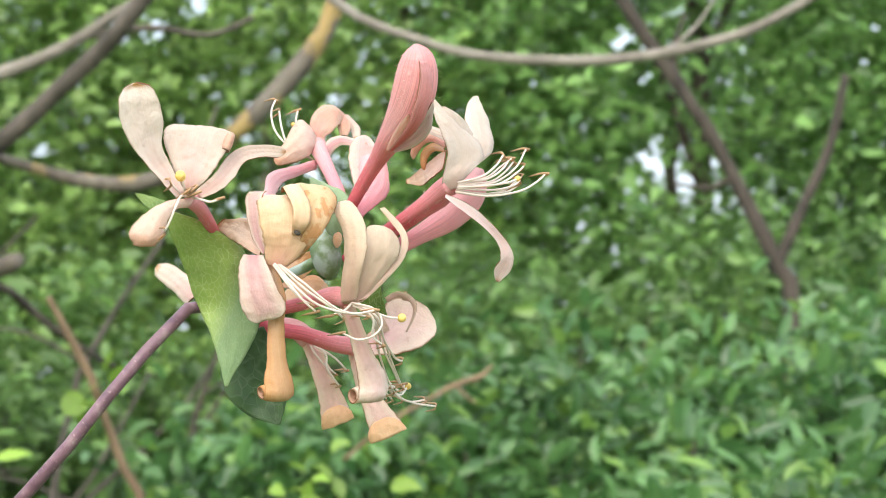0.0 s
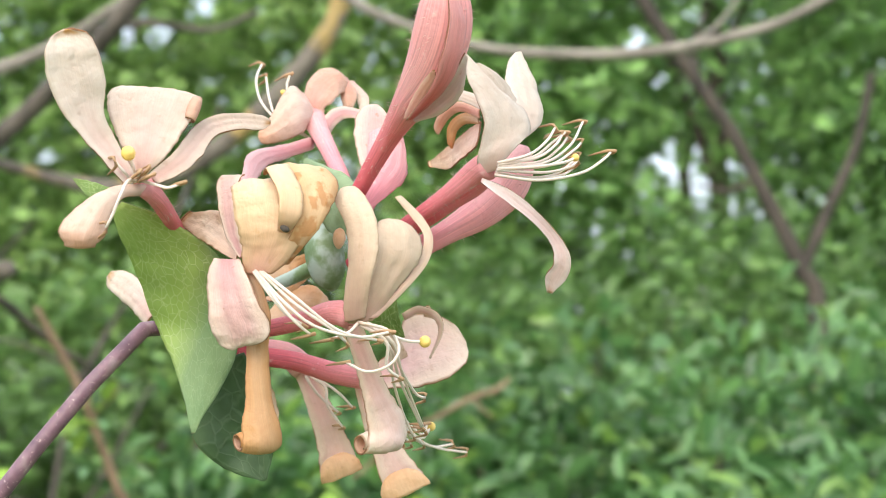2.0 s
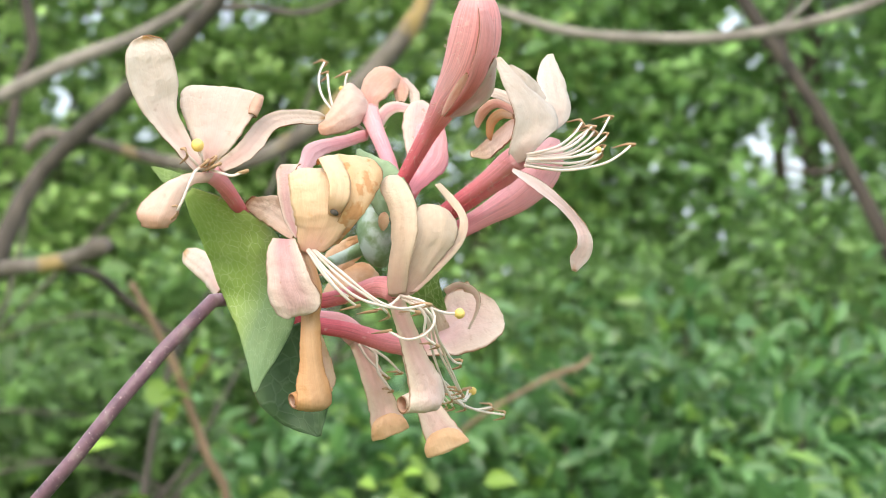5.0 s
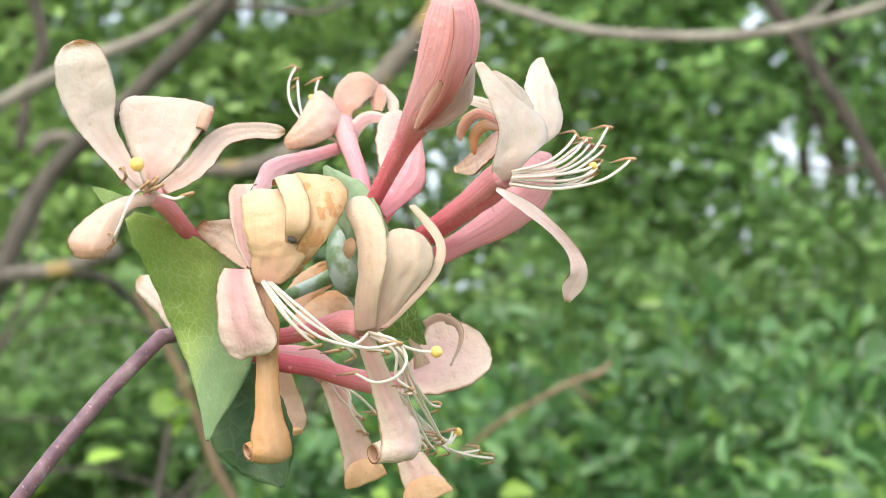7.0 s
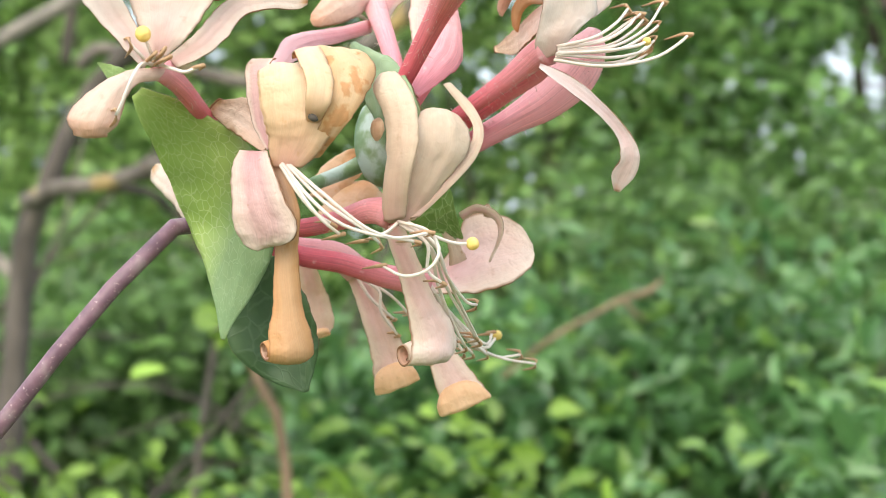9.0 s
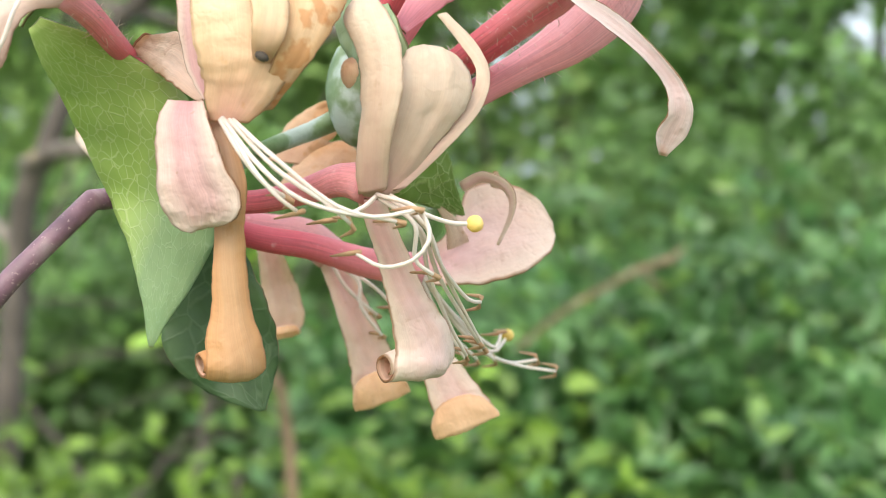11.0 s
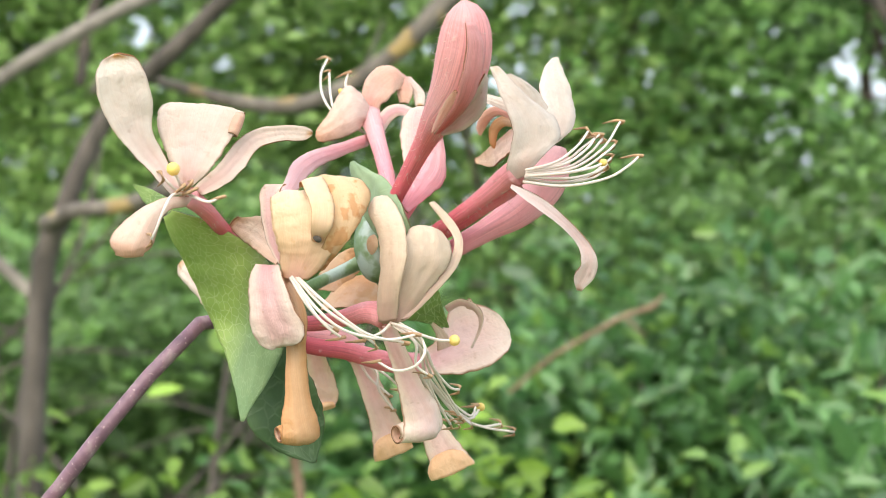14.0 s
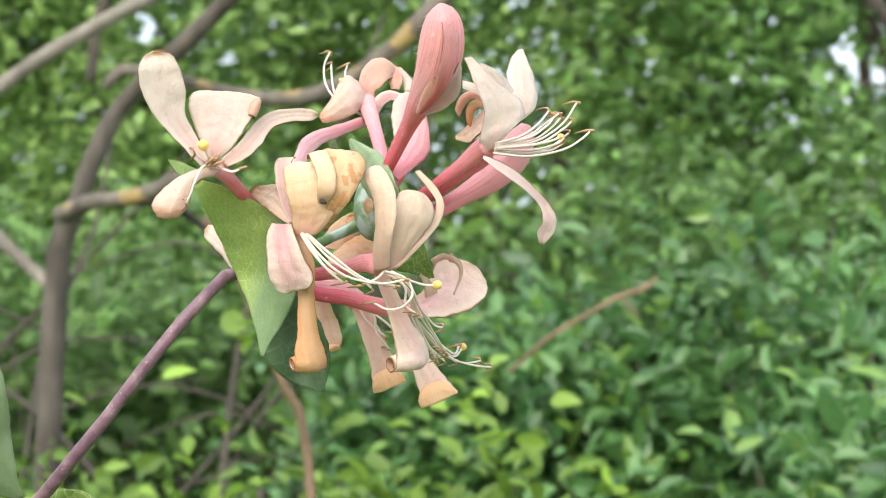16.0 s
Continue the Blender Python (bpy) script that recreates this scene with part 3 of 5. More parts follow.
# ---- foliage ----
def leaf_cloud(name, parent, mat, spots, size, rnd, droop=0.3, label="", lean=0.6, slim=1.0):
    """One mesh of many folded oval leaves, a leaf at each of the spots (n x 3)."""
    n = len(spots)
    out = rnd.normal(size=(n, 3))
    out[:, 2] = out[:, 2] * 0.5 - droop
    out /= np.linalg.norm(out, axis=1)[:, None]
    up = rnd.normal(size=(n, 3)) * lean + np.array((0, -0.25, 1.0))
    up -= (up * out).sum(1)[:, None] * out
    up /= np.linalg.norm(up, axis=1)[:, None]
    side = np.cross(out, up)
    ln = size * rnd.uniform(0.6, 1.35, n)[:, None]
    wd = ln * slim * rnd.uniform(0.42, 0.62, n)[:, None]
    fold = rnd.uniform(0.05, 0.2, n)[:, None]
    rows = [(0, 0, 0), (0.17, -0.36, 0.8), (0.18, 0, 0), (0.17, 0.36, 0.8), (0.45, -0.5, 1), (0.46, 0, -0.05), (0.45, 0.5, 1), (0.76, -0.32, 0.6), (0.77, 0, -0.35), (0.76, 0.32, 0.6), (1.0, 0, -0.8)]
    verts = np.stack([spots + out * (ln * a) + side * (wd * b) + up * (ln * fold * c) for a, b, c in rows], 1).reshape(-1, 3)
    pat = [(0, 2, 1), (0, 3, 2), (1, 2, 5, 4), (2, 3, 6, 5), (4, 5, 8, 7), (5, 6, 9, 8), (7, 8, 10), (8, 9, 10)]
    faces = [tuple(11 * k + i for i in f) for k in range(n) for f in pat]
    return mesh_object(name, verts, faces, (mat,), parent, label, smooth=True)


def clumps(rnd, centre, spread, clump_count, per_clump, clump_size, keep=None):
    """Leaf places gathered in uneven clumps inside an ellipsoid."""
    c = rnd.normal(size=(clump_count * 3, 3))
    c /= np.linalg.norm(c, axis=1)[:, None]
    c *= rnd.uniform(0.25, 1.0, len(c))[:, None] ** 0.6
    c = (c * np.array(spread) + np.array(centre))[:clump_count]
    p = np.repeat(c, per_clump, 0) + rnd.normal(size=(clump_count * per_clump, 3)) * clump_size * rnd.uniform(0.5, 1.3, (clump_count * per_clump, 1))
    p = p[p[:, 2] > 0.05]
    return p[keep(p)] if keep is not None else p


# openings in the leaves through which the sky shows: place on the leaf wall and radius
SKY_GAPS = [((0.681, 3.200, 1.656), 0.0308), ((0.701, 3.200, 1.619), 0.0272), ((0.770, 3.200, 1.588), 0.0237), ((0.765, 3.200, 1.672), 0.0165), ((0.702, 3.200, 1.714), 0.0237), ((0.638, 3.200, 1.672), 0.0183), ((0.660, 3.200, 1.709), 0.0147), ((0.733, 3.200, 1.635), 0.0165), ((0.375, 3.200, 1.638), 0.0110), ((0.438, 3.200, 1.626), 0.0142), ((0.420, 3.200, 1.569), 0.0110), ((0.491, 3.200, 1.584), 0.0110), ((0.523, 3.200, 1.618), 0.0079), ((-0.353, 3.200, 1.916), 0.0332), ((-0.290, 3.200, 1.915), 0.0285), ((-0.405, 3.200, 1.865), 0.0190), ((-0.656, 3.200, 1.738), 0.0268), ((-0.688, 3.200, 1.789), 0.0174), ((-0.446, 3.200, 1.761), 0.0189), ((-0.506, 3.200, 1.678), 0.0205), ((-0.545, 3.200, 1.711), 0.0142), ((-0.784, 3.200, 1.862), 0.0205), ((-0.606, 3.200, 1.906), 0.0206), ((-0.800, 3.200, 1.577), 0.0142), ((-0.227, 3.200, 1.962), 0.0237), ((0.138, 3.200, 1.784), 0.0079), ((0.249, 3.200, 1.584), 0.0095), ((0.586, 3.200, 1.904), 0.0206), ((0.480, 3.200, 1.872), 0.0111)]
EYE = np.array((-0.002, -0.356, 1.286))


def off_gaps(p):
    """True for the places that leave the openings free, as seen from the clearing."""
    ok = np.ones(len(p), bool)
    for place, radius in SKY_GAPS:
        way = unit(np.array(place) - EYE)
        q = p - EYE
        along = q @ way
        apart = np.linalg.norm(q - along[:, None] * way, axis=1)
        edge = radius * (0.75 + 0.5 * np.abs(np.sin(p[:, 0] * 23 + p[:, 2] * 31)))
        ok &= apart > edge * along / np.linalg.norm(np.array(place) - EYE)
    return ok


def branch(name, parent, points, mat, label="", lumpy=0.12, sides=10, along=30):
    return tube(name, parent, points, mat, sides=sides, along=along, label=label, scale=1.0, origin=(0, 0, 0), lumpy=lumpy)


def tree(place, height, girth, crown, spread, count, seed, mat, label, leaf=0.07):
    """A far tree: tapered leaning trunk, limbs and a crown of leaf clumps with gaps."""
    rnd = np.random.RandomState(seed)
    x, y = place
    ob = thing("tree", (x, y, 0), label, "tree", "trees of the thicket")
    lean = rnd.uniform(-0.12, 0.12, 2) * height
    branch("trunk", ob, [(x, y, -0.05, girth), (x + lean[0] * 0.3, y + lean[1] * 0.3, height * 0.35, girth * 0.75), (x + lean[0], y + lean[1], height * 0.85, girth * 0.3)], bark_dark)
    for k in range(5):
        h = height * rnd.uniform(0.3, 0.7)
        d = rnd.uniform(-1, 1, 2) * np.array(spread[:2]) * 0.8
        bx, by = x + lean[0] * h / height, y + lean[1] * h / height
        branch("limb", ob, [(bx, by, h, girth * 0.4), (bx + d[0] * 0.5, by + d[1] * 0.5, h + height * 0.1, girth * 0.28), (bx + d[0], by + d[1], h + height * rnd.uniform(0.12, 0.3), girth * 0.1)], bark_dark, along=16)
    spots = clumps(rnd, (x, y, crown), spread, count // 45, 45, 0.096, off_gaps)
    leaf_cloud("crown", ob, mat, spots, leaf, rnd)
    return ob


FAR = "slender woodland tree with a loose green leafy crown"
tree((-1.97, 5.06), 3.56, 0.090, 2.13, (0.90, 0.54, 1.24), 17465, 11, tree_green, FAR, 0.045)
tree((-0.94, 4.62), 3.33, 0.073, 1.91, (0.84, 0.48, 1.13), 17465, 12, tree_green, FAR, 0.045)
tree((0.07, 4.84), 3.23, 0.078, 1.81, (0.84, 0.48, 1.12), 17077, 13, tree_green, FAR, 0.045)
tree((1.01, 4.40), 3.43, 0.078, 1.87, (0.83, 0.48, 1.17), 17077, 14, deep_green, FAR, 0.044)
tree((1.98, 4.84), 3.65, 0.088, 2.06, (0.88, 0.54, 1.26), 17077, 15, deep_green, FAR, 0.044)
tree((-0.44, 6.16), 3.58, 0.084, 1.62, (1.12, 0.42, 1.45), 17465, 16, deep_green, FAR, 0.048)
tree((1.39, 6.38), 3.59, 0.083, 1.65, (1.22, 0.42, 1.44), 15524, 17, deep_green, FAR, 0.047)
tree((-1.74, 6.60), 3.70, 0.084, 1.61, (1.13, 0.42, 1.46), 17465, 18, deep_green, FAR, 0.048)


def shrub(place, spread, count, seed, mat, label, leaf, stems=6, name="shrub", droop=0.3, size=0.09):
    """A bush: bare stems from the ground and clumps of leaves round them."""
    rnd = np.random.RandomState(seed)
    x, y, z = place
    ob = thing(name, (x, y, 0), label, "shrub", "bushes of the thicket")
    for k in range(stems):
        d = rnd.uniform(-0.8, 0.8, 2) * np.array(spread[:2])
        branch("stem", ob, [(x + d[0] * 0.2, y + d[1] * 0.2, -0.05, 0.012), (x + d[0] * 0.6, y + d[1] * 0.6, z * 0.6, 0.008), (x + d[0], y + d[1], z + spread[2] * 0.6, 0.003)], bark_dark, sides=7, along=12)
    spots = clumps(rnd, place, spread, count // 30, 30, size, off_gaps)
    leaf_cloud("foliage", ob, mat, spots, leaf, rnd, droop=droop, slim=0.8 if droop < 0 else 1.0)
    low = z - spread[2] * 0.8
    if low > 0.3:
        skirt = clumps(rnd, (x, y, low / 2), (spread[0] * 1.1, spread[1] * 1.1, low / 2), count // 60, 24, size * 1.4)
        leaf_cloud("lower_foliage", ob, mat, skirt, leaf, rnd, droop=droop)
    return ob


BUSH = "dense bush of glossy mid-green oval leaves"
shrub((0.312, 1.925, 1.045), (0.32, 0.21, 0.25), 6400, 21, hedge_green, BUSH, 0.0330, droop=-0.7, size=0.053)
shrub((0.716, 1.980, 1.067), (0.32, 0.21, 0.26), 6400, 22, hedge_green, BUSH, 0.0326, droop=-0.7, size=0.052)
shrub((0.504, 1.430, 0.933), (0.30, 0.18, 0.25), 6000, 23, hedge_green, BUSH, 0.0337, droop=-0.7, size=0.054)
shrub((0.019, 1.870, 0.989), (0.27, 0.18, 0.23), 4800, 24, hedge_green, BUSH, 0.0332, droop=-0.7, size=0.053)
shrub((1.075, 2.310, 1.114), (0.34, 0.24, 0.32), 5600, 25, hedge_green, BUSH, 0.0322, droop=-0.7, size=0.052)
# the same bushes behind, their leaf colour darkened to stand for shade
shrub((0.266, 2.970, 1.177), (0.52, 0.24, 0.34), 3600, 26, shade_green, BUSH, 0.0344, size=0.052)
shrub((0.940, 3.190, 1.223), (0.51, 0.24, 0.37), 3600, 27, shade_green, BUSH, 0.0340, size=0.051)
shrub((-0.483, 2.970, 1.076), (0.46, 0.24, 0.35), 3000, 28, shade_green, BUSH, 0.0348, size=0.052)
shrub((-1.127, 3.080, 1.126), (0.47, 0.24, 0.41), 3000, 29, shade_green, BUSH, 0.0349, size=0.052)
# bushes added to darken the left side, with the shade in their colour
SHADE = "added undergrowth bush with leaves coloured dark as shade"
shrub((-0.52, 2.35, 1.06), (0.36, 0.22, 0.26), 2600, 41, under_shade_green, SHADE, 0.036, size=0.05)
shrub((-0.95, 2.5, 1.10), (0.40, 0.22, 0.34), 2600, 42, under_shade_green, SHADE, 0.036, size=0.05)
YOUNG = "low bush of fresh yellow-green young leaves"
shrub((-0.063, 1.155, 1.040), (0.19, 0.08, 0.12), 1200, 31, young_green, YOUNG, 0.024, size=0.037)
shrub((-0.382, 1.265, 1.000), (0.17, 0.08, 0.12), 800, 32, young_green, YOUNG, 0.024, size=0.037)

# ---- the near tangle of limbs ----
near = thing("tree", (-0.411, 1.500, 1.312), "leaning grey-barked tree with bare crossing limbs", "tree")
near.location.z = 0
branch("trunk", near, [(-0.50, 1.55, -0.05, 0.034), (-0.47, 1.53, 0.70, 0.026), (-0.442, 1.520, 1.268, 0.0253), (-0.417, 1.500, 1.345, 0.0229), (-0.399, 1.500, 1.400, 0.0208), (-0.374, 1.500, 1.448, 0.0192), (-0.338, 1.480, 1.481, 0.0184), (-0.288, 1.460, 1.521, 0.0183), (-0.247, 1.440, 1.557, 0.0176), (-0.213, 1.420, 1.584, 0.0168), (-0.186, 1.400, 1.614, 0.0156), (-0.135, 1.400, 1.678, 0.0136)], bark_grey, along=50)
branch("limb", near, [(-0.442, 1.520, 1.268, 0.0143), (-0.535, 1.530, 1.362, 0.0144), (-0.536, 1.530, 1.440, 0.0150), (-0.479, 1.520, 1.489, 0.0150), (-0.398, 1.500, 1.532, 0.0148), (-0.344, 1.500, 1.560, 0.0143), (-0.289, 1.500, 1.582, 0.0132), (-0.246, 1.500, 1.605, 0.0121), (-0.207, 1.500, 1.633, 0.0099), (-0.142, 1.500, 1.672, 0.0066)], bark_pale, along=40)
branch("limb", near, [(-0.246, 1.500, 1.605, 0.0077), (-0.180, 1.500, 1.616, 0.0072), (-0.119, 1.500, 1.610, 0.0061), (-0.075, 1.500, 1.628, 0.0050)], bark_grey)
branch("broken_limb", near, [(-0.433, 1.500, 1.345, 0.0164), (-0.390, 1.450, 1.356, 0.0159), (-0.352, 1.420, 1.358, 0.0146), (-0.317, 1.400, 1.365, 0.0155), (-0.295, 1.380, 1.372, 0.0184), (-0.285, 1.370, 1.376, 0.0142)], bark_lichen, "broken limb stub with orange lichen on its end")
branch("limb", near, [(-0.342, 1.420, 1.356, 0.0084), (-0.310, 1.450, 1.352, 0.0090), (-0.290, 1.480, 1.334, 0.0086), (-0.269, 1.500, 1.315, 0.0076), (-0.231, 1.550, 1.286, 0.0062), (-0.202, 1.600, 1.269, 0.0046)], bark_dark)
branch("limb", near, [(-0.386, 1.500, 1.471, 0.0110), (-0.370, 1.500, 1.489, 0.0121), (-0.337, 1.500, 1.486, 0.0099), (-0.299, 1.500, 1.476, 0.0110), (-0.244, 1.500, 1.462, 0.0142), (-0.194, 1.500, 1.459, 0.0164), (-0.151, 1.500, 1.472, 0.0175), (-0.107, 1.500, 1.500, 0.0187), (-0.069, 1.500, 1.534, 0.0198), (-0.042, 1.500, 1.563, 0.0220), (-0.020, 1.500, 1.590, 0.0220), (-0.001, 1.500, 1.620, 0.0209), (0.013, 1.500, 1.668, 0.0199)], bark_lichen, "knobbly limb with yellow lichen patches", along=44)
branch("limb", near, [(-0.458, 1.800, 1.713, 0.0128), (-0.446, 1.800, 1.655, 0.0141), (-0.441, 1.800, 1.616, 0.0140), (-0.456, 1.800, 1.578, 0.0128), (-0.465, 1.800, 1.507, 0.0115)], bark_dark)
rnd = np.random.RandomState(77)
tangle = thing("bare_shrub", (-0.44, 1.9, 0), "tangle of bare dark twigs and thin stems", "shrub")
for k in range(12):
    x0, y0 = -0.44 + rnd.uniform(-0.32, 0.30), 1.9 + rnd.uniform(-0.2, 0.4)
    bend, top = rnd.choice((-1, 1)) * rnd.uniform(0.12, 0.46), rnd.uniform(1.18, 1.62)
    branch("stem", tangle, [(x0 * 0.9 - 0.07, y0, -0.05, 0.014), (x0, y0, 0.85, 0.010), (x0 + bend * 0.2, y0 + 0.03, top * 0.79, 0.0075), (x0 + bend * 0.65, y0 + 0.03, top * 0.89, 0.0056), (x0 + bend + rnd.uniform(-0.06, 0.06), y0 + 0.05, top, 0.0037)], bark_grey if k % 3 else bark_dark, sides=7, along=20, lumpy=0.2)
    side = rnd.choice((-1, 1))
    branch("twig", tangle, [(x0 + bend * 0.3, y0 + 0.02, top * 0.81, 0.005), (x0 + bend * 0.3 + side * 0.09, y0, top * 0.83 + 0.01, 0.0037), (x0 + bend * 0.3 + side * 0.21, y0, top * 0.83 + rnd.uniform(-0.04, 0.07), 0.0019)], bark_grey, sides=6, along=10, lumpy=0.2)
arch = thing("fallen_branch", (0.149, 1.300, 1.557), "bare pale grey branch hanging in an arc", "branch")
branch("bough", arch, [(-0.041, 1.400, 1.663, 0.0094), (0.006, 1.350, 1.616, 0.0091), (0.036, 1.320, 1.592, 0.0085), (0.075, 1.300, 1.575, 0.0079), (0.110, 1.300, 1.564, 0.0088), (0.149, 1.300, 1.558, 0.0093), (0.198, 1.300, 1.556, 0.0098), (0.247, 1.300, 1.557, 0.0098), (0.296, 1.300, 1.563, 0.0098), (0.341, 1.300, 1.573, 0.0098), (0.389, 1.300, 1.589, 0.0093), (0.454, 1.300, 1.625, 0.0089)], bark_pale, along=44)
branch("side_twig", arch, [(0.296, 1.300, 1.563, 0.0054), (0.323, 1.310, 1.579, 0.0045), (0.345, 1.320, 1.603, 0.0035), (0.362, 1.330, 1.630, 0.0025)], bark_pale, sides=7, along=10)
dark = thing("tree", (0.640, 2.400, 1.220), "thin dark-barked forked tree leaning in the thicket", "tree")
dark.location.z = 0
branch("trunk", dark, [(0.66, 2.4, -0.05, 0.034), (0.64, 2.4, 0.80, 0.026), (0.705, 2.400, 1.334, 0.0276), (0.681, 2.400, 1.431, 0.0244), (0.641, 2.400, 1.516, 0.0220), (0.617, 2.400, 1.561, 0.0204), (0.584, 2.400, 1.626, 0.0196), (0.544, 2.400, 1.684, 0.0204), (0.511, 2.400, 1.733, 0.0213), (0.472, 2.400, 1.790, 0.0213), (0.429, 2.400, 1.864, 0.0197)], bark_dark, along=44)
branch("limb", dark, [(0.683, 2.400, 1.431, 0.0195), (0.723, 2.400, 1.521, 0.0163), (0.764, 2.400, 1.611, 0.0147), (0.789, 2.400, 1.718, 0.0131)], bark_dark)
branch("limb", dark, [(0.544, 2.400, 1.684, 0.0098), (0.527, 2.400, 1.741, 0.0082), (0.544, 2.400, 1.807, 0.0066)], bark_dark)
branch("limb", dark, [(0.617, 2.400, 1.561, 0.0090), (0.576, 2.400, 1.545, 0.0073), (0.527, 2.400, 1.552, 0.0049)], bark_dark)

sap = thing("sapling", (-0.147, 1.050, 1.175), "brown upright sapling twig with a few yellow-green leaves", "sapling")
sap.location.z = 0
branch("twig", sap, [(-0.10, 1.10, -0.05, 0.008), (-0.11, 1.08, 0.6, 0.006), (-0.140, 1.050, 1.155, 0.0078), (-0.147, 1.050, 1.175, 0.0074), (-0.154, 1.050, 1.192, 0.0074), (-0.168, 1.040, 1.231, 0.0070), (-0.180, 1.030, 1.268, 0.0065), (-0.193, 1.020, 1.295, 0.0061), (-0.202, 1.010, 1.314, 0.0056), (-0.209, 1.000, 1.328, 0.0044)], twig_brown, along=40)
branch("side_twig", sap, [(-0.177, 1.040, 1.253, 0.0033), (-0.163, 1.030, 1.263, 0.0024), (-0.154, 1.020, 1.274, 0.0016)], twig_brown, sides=7, along=10)
rnd = np.random.RandomState(5)
for spot in ((-0.168, 1.000, 1.274), (-0.163, 1.010, 1.268), (-0.173, 1.020, 1.266), (-0.188, 1.000, 1.250), (-0.182, 1.010, 1.241), (-0.176, 1.020, 1.236), (-0.189, 1.020, 1.238), (-0.157, 1.000, 1.279), (-0.182, 1.030, 1.246)):
    leaf_cloud("leaf", sap, young_green, np.array([spot]), 0.026, rnd)
red = thing("twig", (0.052, 1.300, 1.230), "thin reddish-brown twig reaching out of the bush", "twig")
branch("shoot", red, [(0.014, 1.320, 1.194, 0.0039), (0.052, 1.300, 1.227, 0.0044), (0.086, 1.300, 1.247, 0.0044), (0.113, 1.300, 1.262, 0.0049), (0.135, 1.300, 1.269, 0.0054), (0.147, 1.300, 1.280, 0.0024)], twig_brown)
branch("side_twig", red, [(0.113, 1.300, 1.262, 0.0034), (0.125, 1.300, 1.250, 0.0024), (0.132, 1.300, 1.245, 0.0015)], twig_brown, sides=7, along=8)

# ---- the honeysuckle ----
stem_foot = (-15.0, 6.0, -134.0)
sprig = thing("honeysuckle_sprig", tuple(FLOWER + 0.01 * np.array(stem_foot)), "honeysuckle sprig with whorls of cream, pink and yellowed two-lipped flowers", "flower")
tube("stem", sprig, [(*stem_foot, 0.45), (-15.0, 5.0, -90.0, 0.42), (-13.5, 3.2, -35.0, 0.38), (-12.4, 2.4, -18.0, 0.35), (-10.50, 1.57, -7.49, 0.36), (-9.20, -0.04, -6.08, 0.31), (-8.04, -1.20, -4.85, 0.28), (-7.15, -1.65, -3.87, 0.27), (-6.30, -1.78, -2.79, 0.26), (-5.63, -1.77, -1.98, 0.26), (-4.99, -1.54, -1.22, 0.26), (-4.71, -1.39, -0.95, 0.26), (-4.42, -1.13, -0.94, 0.27), (-3.98, -0.35, -0.83, 0.28)], stem_purple, sides=16, along=110, label="purple-red stem flecked with pale dots")
tube("upper_stem", sprig, [(-3.68, -0.37, -0.68, 0.24), (-2.94, -0.26, -0.33, 0.22), (-2.62, 0.19, -0.15, 0.22), (-2.34, 0.50, -0.01, 0.24), (-2.04, 0.58, 0.14, 0.27), (-1.78, 0.50, 0.23, 0.29)], bract_glaucous, sides=14, label="short glaucous green stem between the whorls")

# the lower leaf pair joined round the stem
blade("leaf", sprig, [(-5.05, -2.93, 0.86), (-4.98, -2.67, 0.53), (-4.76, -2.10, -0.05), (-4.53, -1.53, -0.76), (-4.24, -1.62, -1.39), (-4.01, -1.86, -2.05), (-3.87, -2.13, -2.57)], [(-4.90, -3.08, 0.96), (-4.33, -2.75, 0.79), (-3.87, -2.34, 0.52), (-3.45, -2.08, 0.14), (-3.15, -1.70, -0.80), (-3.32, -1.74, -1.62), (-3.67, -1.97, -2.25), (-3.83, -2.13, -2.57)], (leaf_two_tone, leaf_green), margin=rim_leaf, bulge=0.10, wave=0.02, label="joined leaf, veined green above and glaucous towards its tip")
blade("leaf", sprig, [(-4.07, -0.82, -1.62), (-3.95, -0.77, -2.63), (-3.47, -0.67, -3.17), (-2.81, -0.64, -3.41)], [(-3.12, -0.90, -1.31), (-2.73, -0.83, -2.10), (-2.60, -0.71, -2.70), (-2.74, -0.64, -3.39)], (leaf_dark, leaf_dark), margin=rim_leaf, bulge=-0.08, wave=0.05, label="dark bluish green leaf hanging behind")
blade("leaf", sprig, [(-5.00, -2.70, 1.16), (-5.44, -2.11, 1.35), (-5.79, -1.73, 1.45)], [(-5.19, -2.67, 0.90), (-5.54, -2.10, 1.15), (-5.77, -1.73, 1.42)], leaf_green, margin=rim_leaf, bulge=0.05)
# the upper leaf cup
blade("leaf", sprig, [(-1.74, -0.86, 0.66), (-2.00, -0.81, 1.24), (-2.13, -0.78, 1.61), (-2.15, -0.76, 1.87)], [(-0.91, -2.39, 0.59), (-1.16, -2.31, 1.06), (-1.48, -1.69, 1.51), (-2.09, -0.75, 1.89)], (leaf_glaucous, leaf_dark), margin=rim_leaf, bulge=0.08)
blade("leaf", sprig, [(-1.00, -0.94, -0.12), (-0.69, -0.49, -0.20), (-0.57, -0.03, -0.63), (-0.44, 0.29, -1.03)], [(-1.44, -0.94, -0.77), (-1.11, -0.49, -0.89), (-0.78, -0.03, -0.96), (-0.47, 0.29, -1.04)], (leaf_green, leaf_glaucous), margin=rim_leaf, bulge=0.04, label="green leaf tip behind the front flower")
tube("bract_cup", sprig, [(-1.94, 0.26, 0.99, 0.20), (-1.88, 0.16, 0.74, 0.49), (-1.80, 0.05, 0.38, 0.67), (-1.72, 0.10, -0.01, 0.55), (-1.64, 0.16, -0.23, 0.16)], bract_glaucous, sides=18, ridge=0.04, label="rounded bluish green waxy bract cup")
